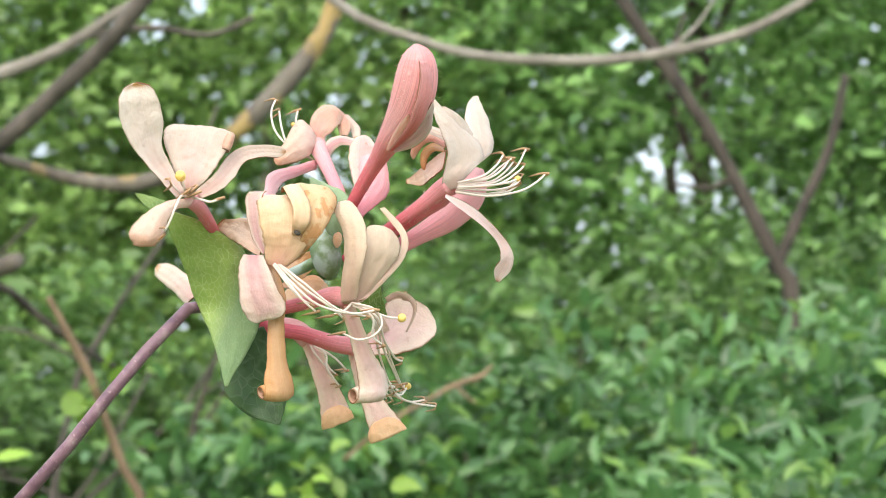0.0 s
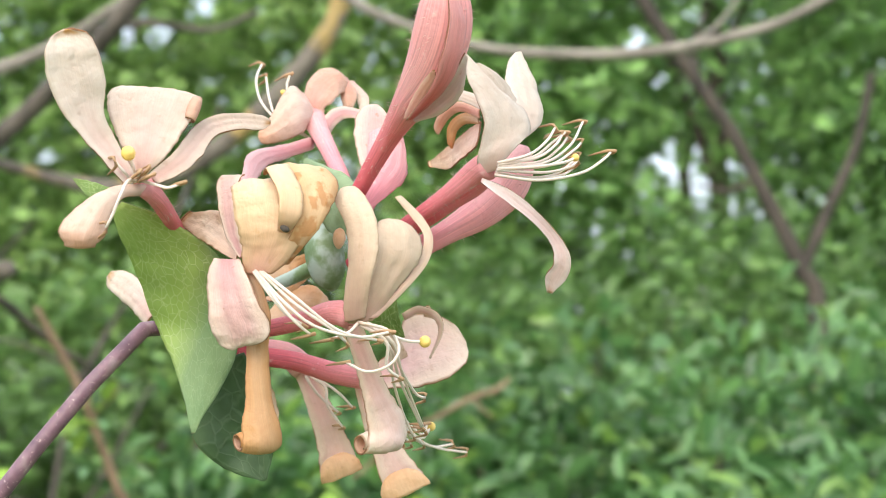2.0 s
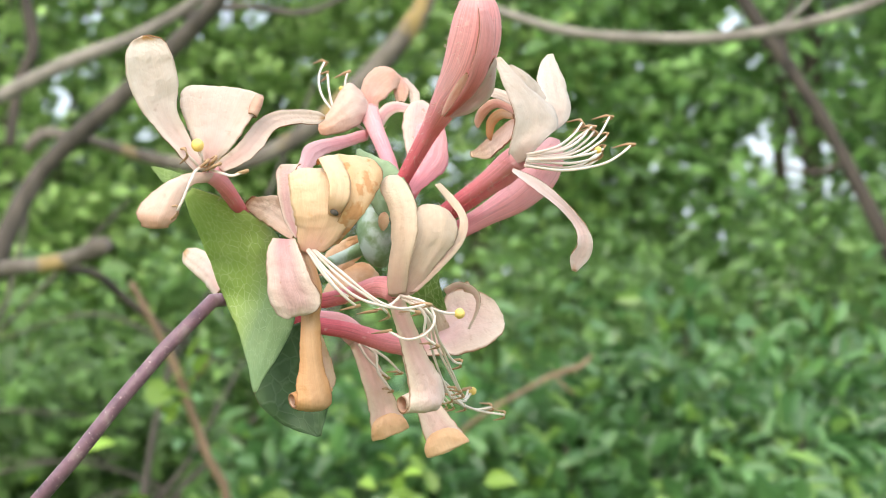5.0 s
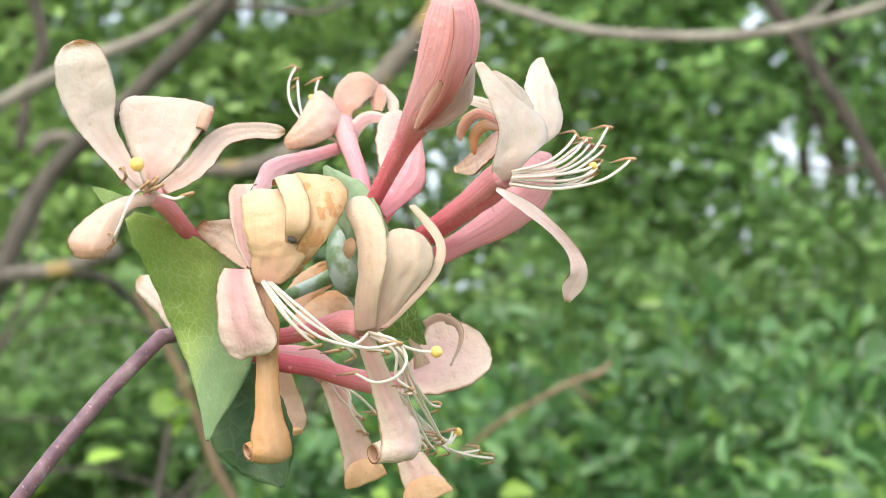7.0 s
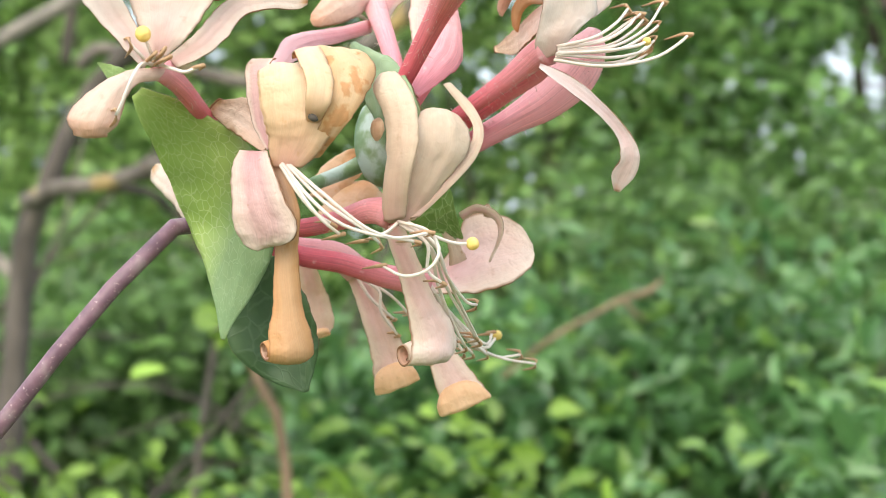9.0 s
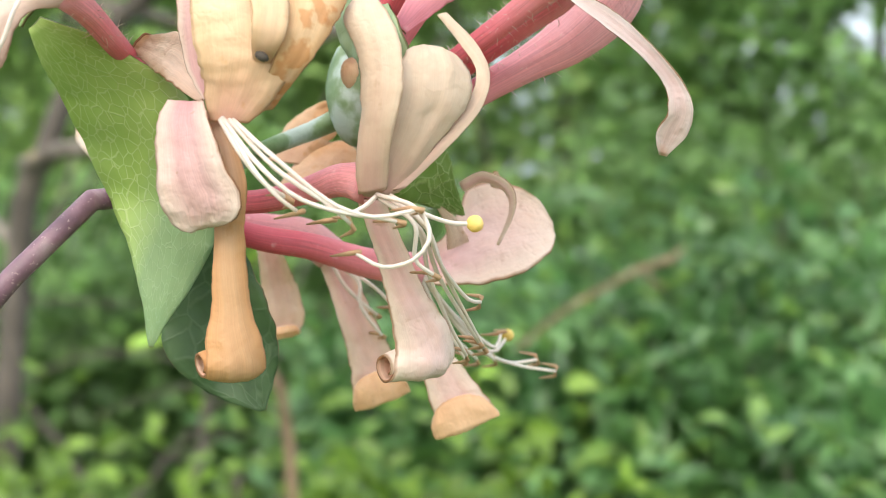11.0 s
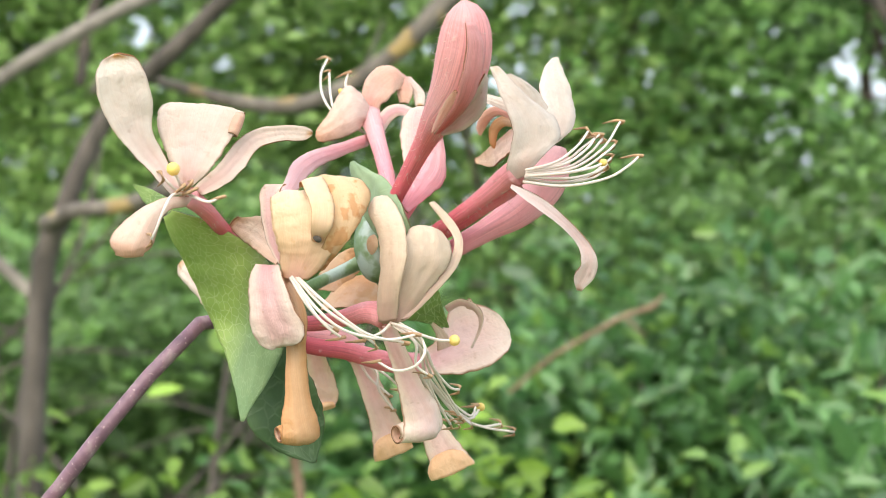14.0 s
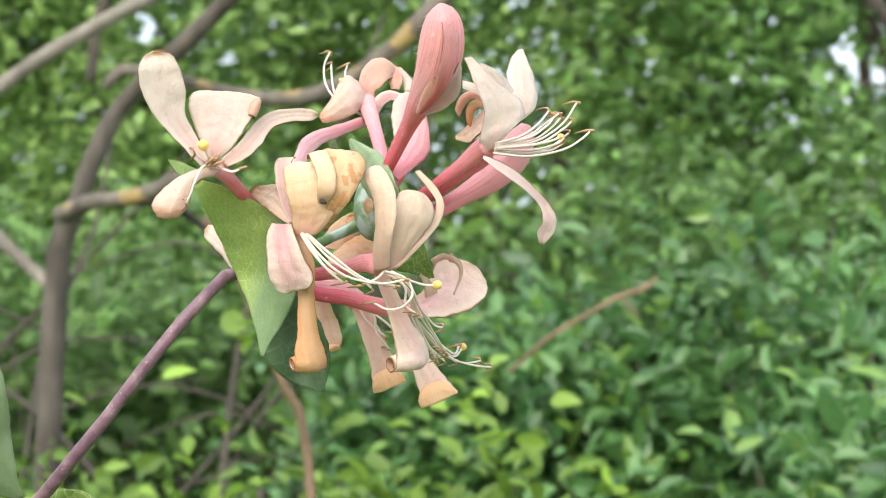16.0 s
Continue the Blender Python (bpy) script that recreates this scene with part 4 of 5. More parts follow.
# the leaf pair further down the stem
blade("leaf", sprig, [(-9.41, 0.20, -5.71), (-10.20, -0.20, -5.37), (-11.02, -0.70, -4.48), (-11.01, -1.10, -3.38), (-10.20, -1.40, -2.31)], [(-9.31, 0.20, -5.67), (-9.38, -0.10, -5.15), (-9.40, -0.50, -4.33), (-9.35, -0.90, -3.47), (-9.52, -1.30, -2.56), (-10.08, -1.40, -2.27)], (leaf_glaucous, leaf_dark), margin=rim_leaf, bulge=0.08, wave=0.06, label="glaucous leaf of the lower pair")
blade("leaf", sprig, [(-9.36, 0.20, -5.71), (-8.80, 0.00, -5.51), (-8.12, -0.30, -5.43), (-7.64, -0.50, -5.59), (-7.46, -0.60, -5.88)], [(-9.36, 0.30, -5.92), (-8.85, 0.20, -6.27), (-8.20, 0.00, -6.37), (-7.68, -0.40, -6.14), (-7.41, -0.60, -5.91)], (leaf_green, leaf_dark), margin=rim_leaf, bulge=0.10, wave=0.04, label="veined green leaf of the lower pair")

def floret(points, mat, label):
    """A flower's tube, to which its lips, stamens and style belong."""
    return tube("floret_tube", sprig, points, mat, sides=16, along=28, label=label, ridge=0.03)


def stamen(parent, points, turn=(1, 0, 0.3), size=0.24, tipped=True):
    """A white filament and the tan anther across its end."""
    tube("filament", parent, [(*p, 0.055 - 0.012 * k / (len(points) - 1)) for k, p in enumerate(points)], filament_white, sides=7, along=18)
    if tipped:
        e, d = np.array(points[-1]), unit(np.array(turn, float)) * size / 2
        bow = np.array((0.19, -0.48, 0.03))
        tube("anther", parent, [(*(e - d - bow), 0.02), (*(e - d * 0.6), 0.056), (*e, 0.062), (*(e + d * 0.6), 0.056), (*(e + d - bow), 0.02)], anther_tan, sides=8, along=10)


def style(parent, points, head=0.17):
    tube("style", parent, [(*p, 0.05) for p in points], filament_white, sides=7, along=16)
    x, y, z = points[-1]
    h = head / 2
    tube("stigma", parent, [(x - h * 0.9, y, z - h * 0.3, 0.05), (x - h * 0.6, y, z - h * 0.2, head * 0.8), (x, y, z, head), (x + h * 0.6, y, z + h * 0.2, head * 0.8), (x + h * 0.9, y, z + h * 0.3, 0.05)], stigma_yellow, sides=10, along=10)


def hairs(parent, points, count, length, seed):
    """Fine glandular hairs standing off a tube."""
    rnd = np.random.RandomState(seed)
    path = spline(points, 60)
    verts, faces, uvs = [], [], []
    for k in range(count):
        i = rnd.randint(2, 57)
        t = unit(path[i + 1, :3] - path[i - 1, :3])
        d = rnd.normal(size=3)
        d = unit(d - (d @ t) * t)
        foot = path[i, :3] + d * path[i, 3] * 0.48
        end = foot + unit(d + t * rnd.uniform(-0.3, 0.6)) * length * rnd.uniform(0.5, 1.2)
        side = unit(np.cross(d, t)) * 0.0045
        b = len(verts)
        verts += [foot - side, foot + side, foot + t * 0.012, end]
        uvs += [(0, 0), (0, 1), (0, 0.5), (1, 0.5)]
        faces += [(b, b + 1, b + 3), (b + 1, b + 2, b + 3), (b + 2, b, b + 3)]
    mesh_object("hairs", FLOWER + np.array(verts) * 0.01, faces, (hair_pale,), parent, "fine pale glandular hairs", uvs)


# --- wide open cream flower ---
line = [(-3.87, -0.45, -0.03, 0.26), (-4.04, -1.44, 0.36, 0.26), (-4.16, -2.47, 0.67, 0.26), (-4.34, -3.28, 0.98, 0.28), (-4.54, -3.64, 1.17, 0.34)]
fl = floret(line, tube_rose, "rose tube of a wide open cream flower")
hairs(fl, line, 128, 0.12, 1)
blade("lip_lobe", fl, [(-4.79, -3.60, 1.15), (-5.22, -3.73, 1.63), (-5.65, -3.97, 2.16), (-5.85, -4.13, 2.56), (-5.91, -4.28, 2.97), (-5.83, -4.24, 3.26), (-5.64, -4.23, 3.39)], [(-4.64, -3.64, 1.33), (-4.88, -3.64, 1.74), (-5.08, -3.80, 2.22), (-5.05, -3.98, 2.66), (-5.15, -4.14, 3.09), (-5.31, -4.19, 3.34), (-5.53, -4.24, 3.40)], (petal_pale, petal_cream), bulge=-0.07, label="cream spoon-shaped lobe with a brown tip")
blade("lip_lobe", fl, [(-4.66, -3.63, 1.33), (-4.83, -3.57, 1.68), (-5.02, -3.45, 2.14), (-5.11, -3.31, 2.49), (-5.06, -3.21, 2.68)], [(-4.47, -3.66, 1.33), (-4.15, -3.64, 1.64), (-3.92, -3.46, 2.01), (-3.76, -3.32, 2.33), (-3.72, -3.20, 2.52)], (petal_cream, petal_salmon), bulge=0.06, roll=(0.7, 0.13, -1), label="broad cream lobe rolled back at its rim")
scroll("rolled_rim", fl, (-3.76, -3.28, 2.51), (-3.86, -3.40, 2.18), 0.20, (petal_salmon, petal_salmon), 1.3, "salmon rolled rim", 90)
blade("lip_lobe", fl, [(-4.45, -3.66, 1.31), (-4.07, -3.58, 1.68), (-3.81, -3.19, 2.08), (-3.55, -2.92, 2.30), (-3.13, -2.66, 2.38), (-2.78, -2.44, 2.37), (-2.66, -2.37, 2.30)], [(-4.30, -3.68, 1.17), (-3.93, -3.60, 1.36), (-3.67, -3.35, 1.65), (-3.48, -3.01, 1.98), (-3.12, -2.74, 2.12), (-2.81, -2.52, 2.14), (-2.67, -2.38, 2.23)], (petal_cream, petal_cream), bulge=-0.08, label="narrow cream lobe arching outwards")
blade("lower_lip", fl, [(-4.41, -3.66, 1.16), (-4.89, -3.84, 1.12), (-5.36, -4.04, 0.86), (-5.62, -4.17, 0.61), (-5.69, -4.20, 0.39), (-5.60, -4.16, 0.27)], [(-4.53, -3.63, 1.02), (-4.78, -3.84, 0.95), (-4.91, -4.01, 0.79), (-4.98, -4.06, 0.57), (-5.04, -4.08, 0.38), (-5.18, -4.10, 0.26)], (petal_back_peach, petal_cream), bulge=0.24, roll=(0.5, 0.10, -1), label="lower lip curled under, peach outside")
for pts, turn in (([(-4.56, -3.77, 1.19), (-4.68, -4.28, 1.16), (-4.76, -4.62, 0.91), (-4.87, -4.60, 0.63), (-4.97, -4.51, 0.46)], (0.05, 0, 1)), ([(-4.54, -3.77, 1.21), (-4.29, -4.21, 1.11), (-4.08, -4.39, 1.05), (-3.89, -4.42, 1.12)], (1, 0, 0.25)), ([(-4.60, -3.64, 1.24), (-4.55, -4.04, 1.26), (-4.54, -4.25, 1.28)], (0.7, 0, 0.7)), ([(-4.56, -3.64, 1.24), (-4.46, -4.05, 1.27), (-4.40, -4.27, 1.33)], (0.6, -0.3, 0.7)), ([(-4.56, -3.64, 1.22), (-4.42, -4.06, 1.22), (-4.35, -4.27, 1.24)], (0.9, 0, 0.4)), ([(-4.68, -3.62, 1.22), (-4.81, -3.81, 1.36), (-4.92, -3.87, 1.48)], (-0.3, 0, 1))):
    stamen(fl, pts, turn, 0.24)
style(fl, [(-4.61, -3.63, 1.22), (-4.64, -3.97, 1.40), (-4.70, -4.11, 1.58)], 0.22)

# --- yellowed flower facing out ---
line = [(-3.87, -0.07, -0.69, 0.28), (-3.45, -1.65, -0.44, 0.31), (-3.00, -3.31, -0.18, 0.37)]
fl = floret(line, tube_pink, "pink tube of a yellowed fading flower")
blade("upper_lip", fl, [(-3.02, -3.52, -0.14), (-3.09, -3.78, 0.40), (-3.16, -3.81, 0.76), (-3.20, -3.71, 1.04), (-3.19, -3.60, 1.15)], [(-2.60, -3.69, -0.16), (-2.21, -3.86, 0.24), (-2.03, -3.88, 0.58), (-2.06, -3.78, 0.93), (-2.19, -3.52, 1.17)], (petal_yellow, petal_yellow), bulge=0.10, roll=(0.32, 0.10, -1), label="broad pale yellow upper lip with a dark speck")
blade("lip_lobe", fl, [(-2.51, -3.60, 0.30), (-2.51, -4.06, 0.51), (-2.49, -4.26, 0.72), (-2.49, -4.26, 0.95), (-2.55, -4.16, 1.13), (-2.68, -3.90, 1.37)], [(-2.47, -3.60, 0.30), (-2.29, -4.06, 0.51), (-2.18, -4.20, 0.66), (-2.15, -4.14, 0.88), (-2.19, -3.96, 1.14), (-2.36, -3.70, 1.44)], (petal_yellow, petal_orange), bulge=0.08, roll=(0.35, 0.13, -1), label="pale yellow lobe folded over the lip")
blade("lip_lobe", fl, [(-2.59, -3.50, -0.03), (-2.33, -3.96, 0.40), (-2.21, -4.08, 0.76), (-2.25, -3.88, 1.14), (-2.43, -3.52, 1.46)], [(-2.36, -3.62, -0.01), (-1.96, -3.92, 0.44), (-1.74, -3.74, 0.80), (-1.62, -3.46, 1.17), (-1.74, -3.24, 1.40)], (petal_yellow_stained, petal_orange), bulge=0.10, roll=(0.42, 0.16, -1), label="yellow lobe with rust-brown stains along its rim")
tube("speck", fl, [(-2.46, -4.06, 0.50, 0.03), (-2.43, -4.14, 0.49, 0.10), (-2.38, -4.14, 0.46, 0.10), (-2.36, -4.08, 0.45, 0.03)], bark_dark, sides=8, along=8, flat=0.9, label="tiny dark brown speck")
blade("lip_lobe", fl, [(-3.09, -3.44, 0.08), (-3.31, -3.25, 0.43), (-3.42, -3.09, 0.85), (-3.46, -2.98, 1.22), (-3.41, -2.92, 1.36)], [(-3.01, -3.52, 0.11), (-3.09, -3.42, 0.43), (-3.14, -3.31, 0.79), (-3.14, -3.15, 1.17), (-3.07, -3.00, 1.36)], (petal_blush, petal_cream), bulge=-0.05, roll=(0.25, 0.08, -1), label="pale blush lobe behind the lip")
blade("lip_lobe", fl, [(-3.17, -3.13, 0.06), (-3.54, -2.73, 0.29), (-3.87, -2.41, 0.52), (-4.03, -2.27, 0.66)], [(-3.11, -3.13, 0.34), (-3.22, -2.90, 0.66), (-3.47, -2.60, 0.87), (-3.84, -2.36, 0.86)], (petal_tan_cream, petal_tan), bulge=-0.08, roll=(0.3, 0.07, 1), label="cream and tan withered lobe with brown tears")
blade("lip_lobe", fl, [(-3.48, -3.38, 0.08), (-3.57, -3.52, -0.14), (-3.56, -3.61, -0.58), (-3.49, -3.64, -1.01), (-3.36, -3.59, -1.23), (-3.18, -3.57, -1.29)], [(-3.08, -3.51, 0.07), (-2.96, -3.83, -0.21), (-2.81, -4.00, -0.61), (-2.63, -4.01, -0.94), (-2.67, -3.90, -1.14), (-2.89, -3.69, -1.22)], (petal_blush, petal_cream), bulge=-0.05, label="blush lobe with cream rim hanging down")
blade("lower_lip", fl, [(-3.07, -3.37, -0.10), (-2.96, -3.38, -0.76), (-2.97, -3.31, -1.31), (-2.99, -3.35, -1.95), (-3.04, -3.38, -2.45), (-3.05, -3.42, -2.69)], [(-2.83, -3.47, -0.12), (-2.64, -3.49, -0.76), (-2.66, -3.40, -1.31), (-2.62, -3.29, -1.95), (-2.50, -3.19, -2.40), (-2.47, -3.08, -2.64)], (petal_orange, petal_salmon), bulge=0.2, roll=(1.15, 0.20, -1), label="narrow orange lower lip rolled up at its end")
for pts, turn in (([(-2.85, -3.77, -0.12), (-2.41, -4.27, -0.61), (-1.96, -4.28, -0.96), (-1.31, -4.02, -1.11), (-0.84, -3.90, -1.03)], (1, 0, -0.2)), ([(-2.78, -3.78, -0.14), (-2.23, -4.28, -0.65), (-1.70, -4.15, -1.01), (-1.50, -4.01, -1.19)], (0.4, 0, -0.9)), ([(-2.83, -3.77, -0.14), (-2.48, -4.26, -0.63), (-2.23, -4.27, -0.91), (-2.02, -4.13, -1.08)], (1, 0, 0.3)), ([(-2.87, -3.77, -0.14), (-2.60, -4.10, -0.52), (-2.36, -4.19, -0.79), (-2.13, -4.12, -0.94)], (0.8, 0, -0.6)), ([(-2.74, -3.78, -0.14), (-2.27, -4.28, -0.52), (-1.63, -4.15, -1.01), (-1.02, -3.89, -1.16)], (1, 0, -0.3))):
    stamen(fl, pts, turn, 0.22)

# --- withered petals behind the short stem ---
blade("withered_petal", sprig, [(-3.00, 1.21, -0.36), (-2.79, 1.25, 0.03), (-2.43, 1.27, 0.33), (-2.14, 1.13, 0.43)], [(-2.50, 1.20, -0.43), (-2.27, 1.23, -0.18), (-2.05, 1.25, 0.08), (-2.00, 1.12, 0.33)], petal_tan, bulge=0.08, label="tan-orange withered petal")
blade("withered_petal", sprig, [(-2.84, 1.02, -0.74), (-2.61, 1.21, -0.36), (-2.32, 1.30, -0.16), (-2.09, 1.31, -0.11)], [(-1.89, 0.73, -0.77), (-1.73, 0.89, -0.57), (-1.74, 1.06, -0.34), (-1.93, 1.23, -0.15)], petal_tan, bulge=0.08, label="tan-orange withered petal")
blade("withered_petal", sprig, [(-4.82, 0.69, -0.82), (-5.32, 1.57, -0.37), (-5.62, 2.03, -0.12), (-5.65, 2.12, 0.07)], [(-4.47, 0.27, -0.54), (-4.91, 1.28, -0.10), (-5.30, 1.89, 0.16), (-5.56, 2.12, 0.18)], petal_cream, bulge=0.08)

# --- pink flower behind, with a curled upper lip ---
line = [(-1.44, -0.99, 1.04, 0.26), (-1.50, -0.47, 1.52, 0.28), (-1.66, 0.52, 2.03, 0.29), (-1.86, 1.52, 2.56, 0.34), (-1.99, 2.04, 2.92, 0.43)]
fl = floret(line, tube_pink, "pink tube of a flower with a back-curled lip")
hairs(fl, line, 88, 0.11, 2)
blade("upper_lip", fl, [(-2.14, 2.03, 2.91), (-2.17, 2.25, 3.37), (-2.04, 2.46, 3.75), (-1.76, 2.64, 3.93), (-1.50, 2.78, 3.86), (-1.38, 2.84, 3.65)], [(-1.81, 2.04, 2.91), (-1.80, 1.99, 3.12), (-1.67, 2.01, 3.23), (-1.52, 2.27, 3.41), (-1.45, 2.52, 3.47), (-1.40, 2.67, 3.43)], (petal_salmon, petal_salmon), bulge=0.2, label="salmon upper lip curled over backwards")
blade("lip_lobe", fl, [(-1.51, 2.70, 3.78), (-1.51, 2.51, 3.45), (-1.44, 2.41, 3.19)], [(-1.37, 2.77, 3.76), (-1.21, 2.59, 3.46), (-1.29, 2.41, 3.18)], (petal_salmon, petal_yellow), bulge=0.18)
blade("lip_lobe", fl, [(-1.42, 2.92, 3.73), (-1.22, 2.74, 3.42), (-1.14, 2.55, 3.13)], [(-1.25, 2.92, 3.73), (-1.00, 2.73, 3.43), (-0.99, 2.55, 3.15)], (petal_cream, petal_yellow), bulge=0.18)
blade("lip_lobe", fl, [(-1.98, 1.98, 3.08), (-2.18, 1.77, 3.32), (-2.38, 1.62, 3.44), (-2.54, 1.51, 3.25), (-2.76, 1.40, 2.86), (-2.95, 1.33, 2.57)], [(-2.00, 1.94, 2.83), (-2.22, 1.59, 2.61), (-2.47, 1.40, 2.46), (-2.71, 1.31, 2.39), (-2.88, 1.31, 2.39), (-2.96, 1.32, 2.49)], (petal_back_peach, petal_blush), bulge=0.16, label="cream side lobe flushed with peach")
blade("lip_lobe", fl, [(-1.84, 1.88, 2.91), (-1.61, 1.92, 3.10), (-1.32, 1.77, 3.09), (-0.98, 1.28, 2.86), (-0.78, 0.91, 2.39), (-0.72, 0.71, 2.00)], [(-1.74, 1.84, 2.56), (-1.60, 1.88, 2.79), (-1.38, 1.75, 2.91), (-1.12, 1.26, 2.74), (-0.91, 0.90, 2.34), (-0.77, 0.70, 1.99)], (petal_blush, petal_pink), bulge=0.12)
blade("lower_lip", fl, [(-2.02, 1.67, 2.54), (-2.49, 1.00, 2.33), (-2.89, -0.26, 2.09), (-3.06, -1.52, 1.85), (-3.08, -2.54, 1.55), (-3.09, -3.24, 1.24)], [(-2.01, 1.63, 2.33), (-2.43, 0.97, 2.10), (-2.73, -0.28, 1.84), (-2.82, -1.54, 1.60), (-2.89, -2.54, 1.33), (-2.93, -3.23, 1.18)], (petal_pink, petal_pink), bulge=0.14, roll=(0.4, 0.04, 1), label="long pink lower lip drooping aside")
for pts, turn in (([(-2.09, 2.14, 2.60), (-2.60, 2.32, 2.89), (-2.96, 2.87, 3.35), (-3.07, 3.58, 3.87), (-2.98, 4.07, 4.24)], (1, 0, -0.6)), ([(-2.14, 2.14, 2.64), (-2.64, 2.34, 2.97), (-2.80, 2.71, 3.36), (-2.88, 3.27, 3.86)], (0.2, 0, 1)), ([(-2.27, 2.21, 3.10), (-2.47, 2.26, 3.48), (-2.43, 2.30, 3.77)], (1, 0, 0.3))):
    stamen(fl, pts, turn, 0.2)
style(fl, [(-2.25, 2.21, 3.10), (-2.46, 2.07, 3.28), (-2.54, 1.92, 3.38)], 0.1)

# --- pink half-open flower behind the bud ---
line = [(-1.34, -1.02, 0.76, 0.26), (-1.10, -0.96, 1.25, 0.39), (-0.87, -0.58, 1.77, 0.52), (-0.84, -0.04, 2.30, 0.51)]
fl = floret(line, tube_pink, "pink tube of a half-hidden flower")
blade("upper_lip", fl, [(-1.14, -0.78, 1.46), (-1.23, -0.41, 1.92), (-1.31, -0.04, 2.44), (-1.22, 0.16, 2.80), (-1.03, 0.34, 2.94)], [(-0.84, -0.77, 1.46), (-0.69, -0.39, 1.98), (-0.63, -0.03, 2.40), (-0.74, 0.17, 2.76), (-0.90, 0.34, 2.94)], (petal_blush, petal_pink), bulge=0.1, label="pale pink lip behind the bud")
blade("lower_lip", fl, [(-1.22, -1.75, 1.05), (-1.03, -1.46, 1.51), (-0.84, -1.17, 1.97), (-0.73, -0.98, 2.28), (-0.66, -0.80, 2.49)], [(-1.09, -1.76, 0.96), (-0.79, -1.49, 1.23), (-0.50, -1.21, 1.52), (-0.48, -1.01, 1.94), (-0.55, -0.81, 2.35)], (tube_pink, petal_pink), bulge=0.14, label="pale pink lobe")

# --- the large closed bud ---
line = [(-1.30, -1.88, 1.20, 0.25), (-1.04, -2.21, 1.66, 0.29), (-0.79, -2.68, 2.07, 0.35), (-0.57, -3.21, 2.40, 0.50), (-0.36, -3.63, 2.69, 0.69), (-0.20, -4.01, 3.01, 0.81), (-0.10, -4.32, 3.41, 0.86), (-0.07, -4.50, 3.78, 0.76), (-0.08, -4.59, 4.03, 0.51), (-0.10, -4.64, 4.16, 0.12)]
fl = tube("bud", sprig, line, bud_pink, sides=22, along=44, ridge=0.035, label="tall closed rose-pink bud")
hairs(fl, line, 272, 0.11, 3)
blade("bud_lip", fl, [(-0.63, -3.53, 2.19), (-0.52, -3.83, 2.45), (-0.38, -4.18, 2.66), (-0.25, -4.46, 2.79)], [(-0.53, -3.62, 2.22), (-0.36, -3.99, 2.44), (-0.21, -4.34, 2.67), (-0.21, -4.46, 2.79)], (petal_salmon, bud_pink), bulge=0.1, label="overlapping lip folded along the bud")
blade("bud_lip", fl, [(-0.59, -3.61, 2.17), (-0.28, -4.35, 2.54), (-0.13, -4.79, 2.94), (-0.04, -5.02, 3.43), (-0.06, -5.08, 3.77)], [(-0.48, -3.63, 2.20), (-0.05, -4.29, 2.54), (0.16, -4.58, 2.96), (0.21, -4.74, 3.42), (0.08, -4.93, 3.79)], (bud_rose, bud_pink), bulge=0.06, label="deep rose lip folded along the bud")
blade("bud_lip", fl, [(-0.49, -3.42, 2.25), (-0.18, -3.93, 2.52), (0.09, -4.33, 2.81), (0.23, -4.42, 3.06)], [(-0.45, -3.43, 2.16), (-0.06, -3.76, 2.26), (0.21, -3.96, 2.53), (0.27, -4.23, 2.99)], (petal_blush, petal_pink), bulge=0.08)

# --- white flower with spread stamens, and the buds along its tube ---
line = [(-1.37, -0.44, 0.17, 0.22), (-0.44, -1.45, 0.79, 0.25), (0.14, -1.81, 1.20, 0.29), (0.57, -2.05, 1.54, 0.40), (0.76, -2.18, 1.64, 0.47)]
fl = floret(line, tube_rose, "deep rose tube of a white flower with spread stamens")
hairs(fl, line, 176, 0.10, 4)
blade("upper_lip", fl, [(0.60, -2.20, 1.47), (0.59, -2.40, 1.81), (0.68, -2.44, 2.19), (0.61, -2.42, 2.56), (0.47, -2.33, 2.97), (0.30, -2.22, 3.39)], [(0.92, -2.24, 1.57), (1.20, -2.21, 1.93), (1.48, -1.84, 2.22), (1.38, -1.80, 2.58), (0.88, -2.12, 2.96), (0.43, -2.21, 3.41)], (petal_white, petal_white), bulge=0.10, label="white upper lip running out into a lobe")
blade("lip_lobe", fl, [(1.09, -2.14, 1.99), (1.24, -1.93, 2.40), (1.21, -1.67, 2.77), (1.15, -1.24, 3.15), (1.25, -0.73, 3.54), (1.39, -0.51, 3.72)], [(1.43, -1.88, 2.14), (1.69, -1.47, 2.40), (1.77, -1.14, 2.72), (1.71, -0.85, 3.08), (1.58, -0.64, 3.49), (1.49, -0.50, 3.74)], (petal_white, petal_white), bulge=0.08, label="erect white lobe")
blade("lip_lobe", fl, [(0.85, -2.00, 2.31), (0.77, -2.02, 2.83), (0.66, -2.06, 3.11), (0.57, -2.06, 3.29)], [(1.35, -1.60, 2.44), (1.21, -1.70, 2.88), (0.96, -1.90, 3.13), (0.63, -2.06, 3.30)], (petal_white, petal_white), bulge=0.05, label="erect white lobe")
blade("lip_lobe", fl, [(0.79, -1.51, 2.81), (0.48, -1.21, 2.97), (0.24, -0.89, 3.07)], [(0.73, -1.53, 2.62), (0.48, -1.22, 2.79), (0.24, -0.91, 2.90)], petal_white, bulge=0.06)
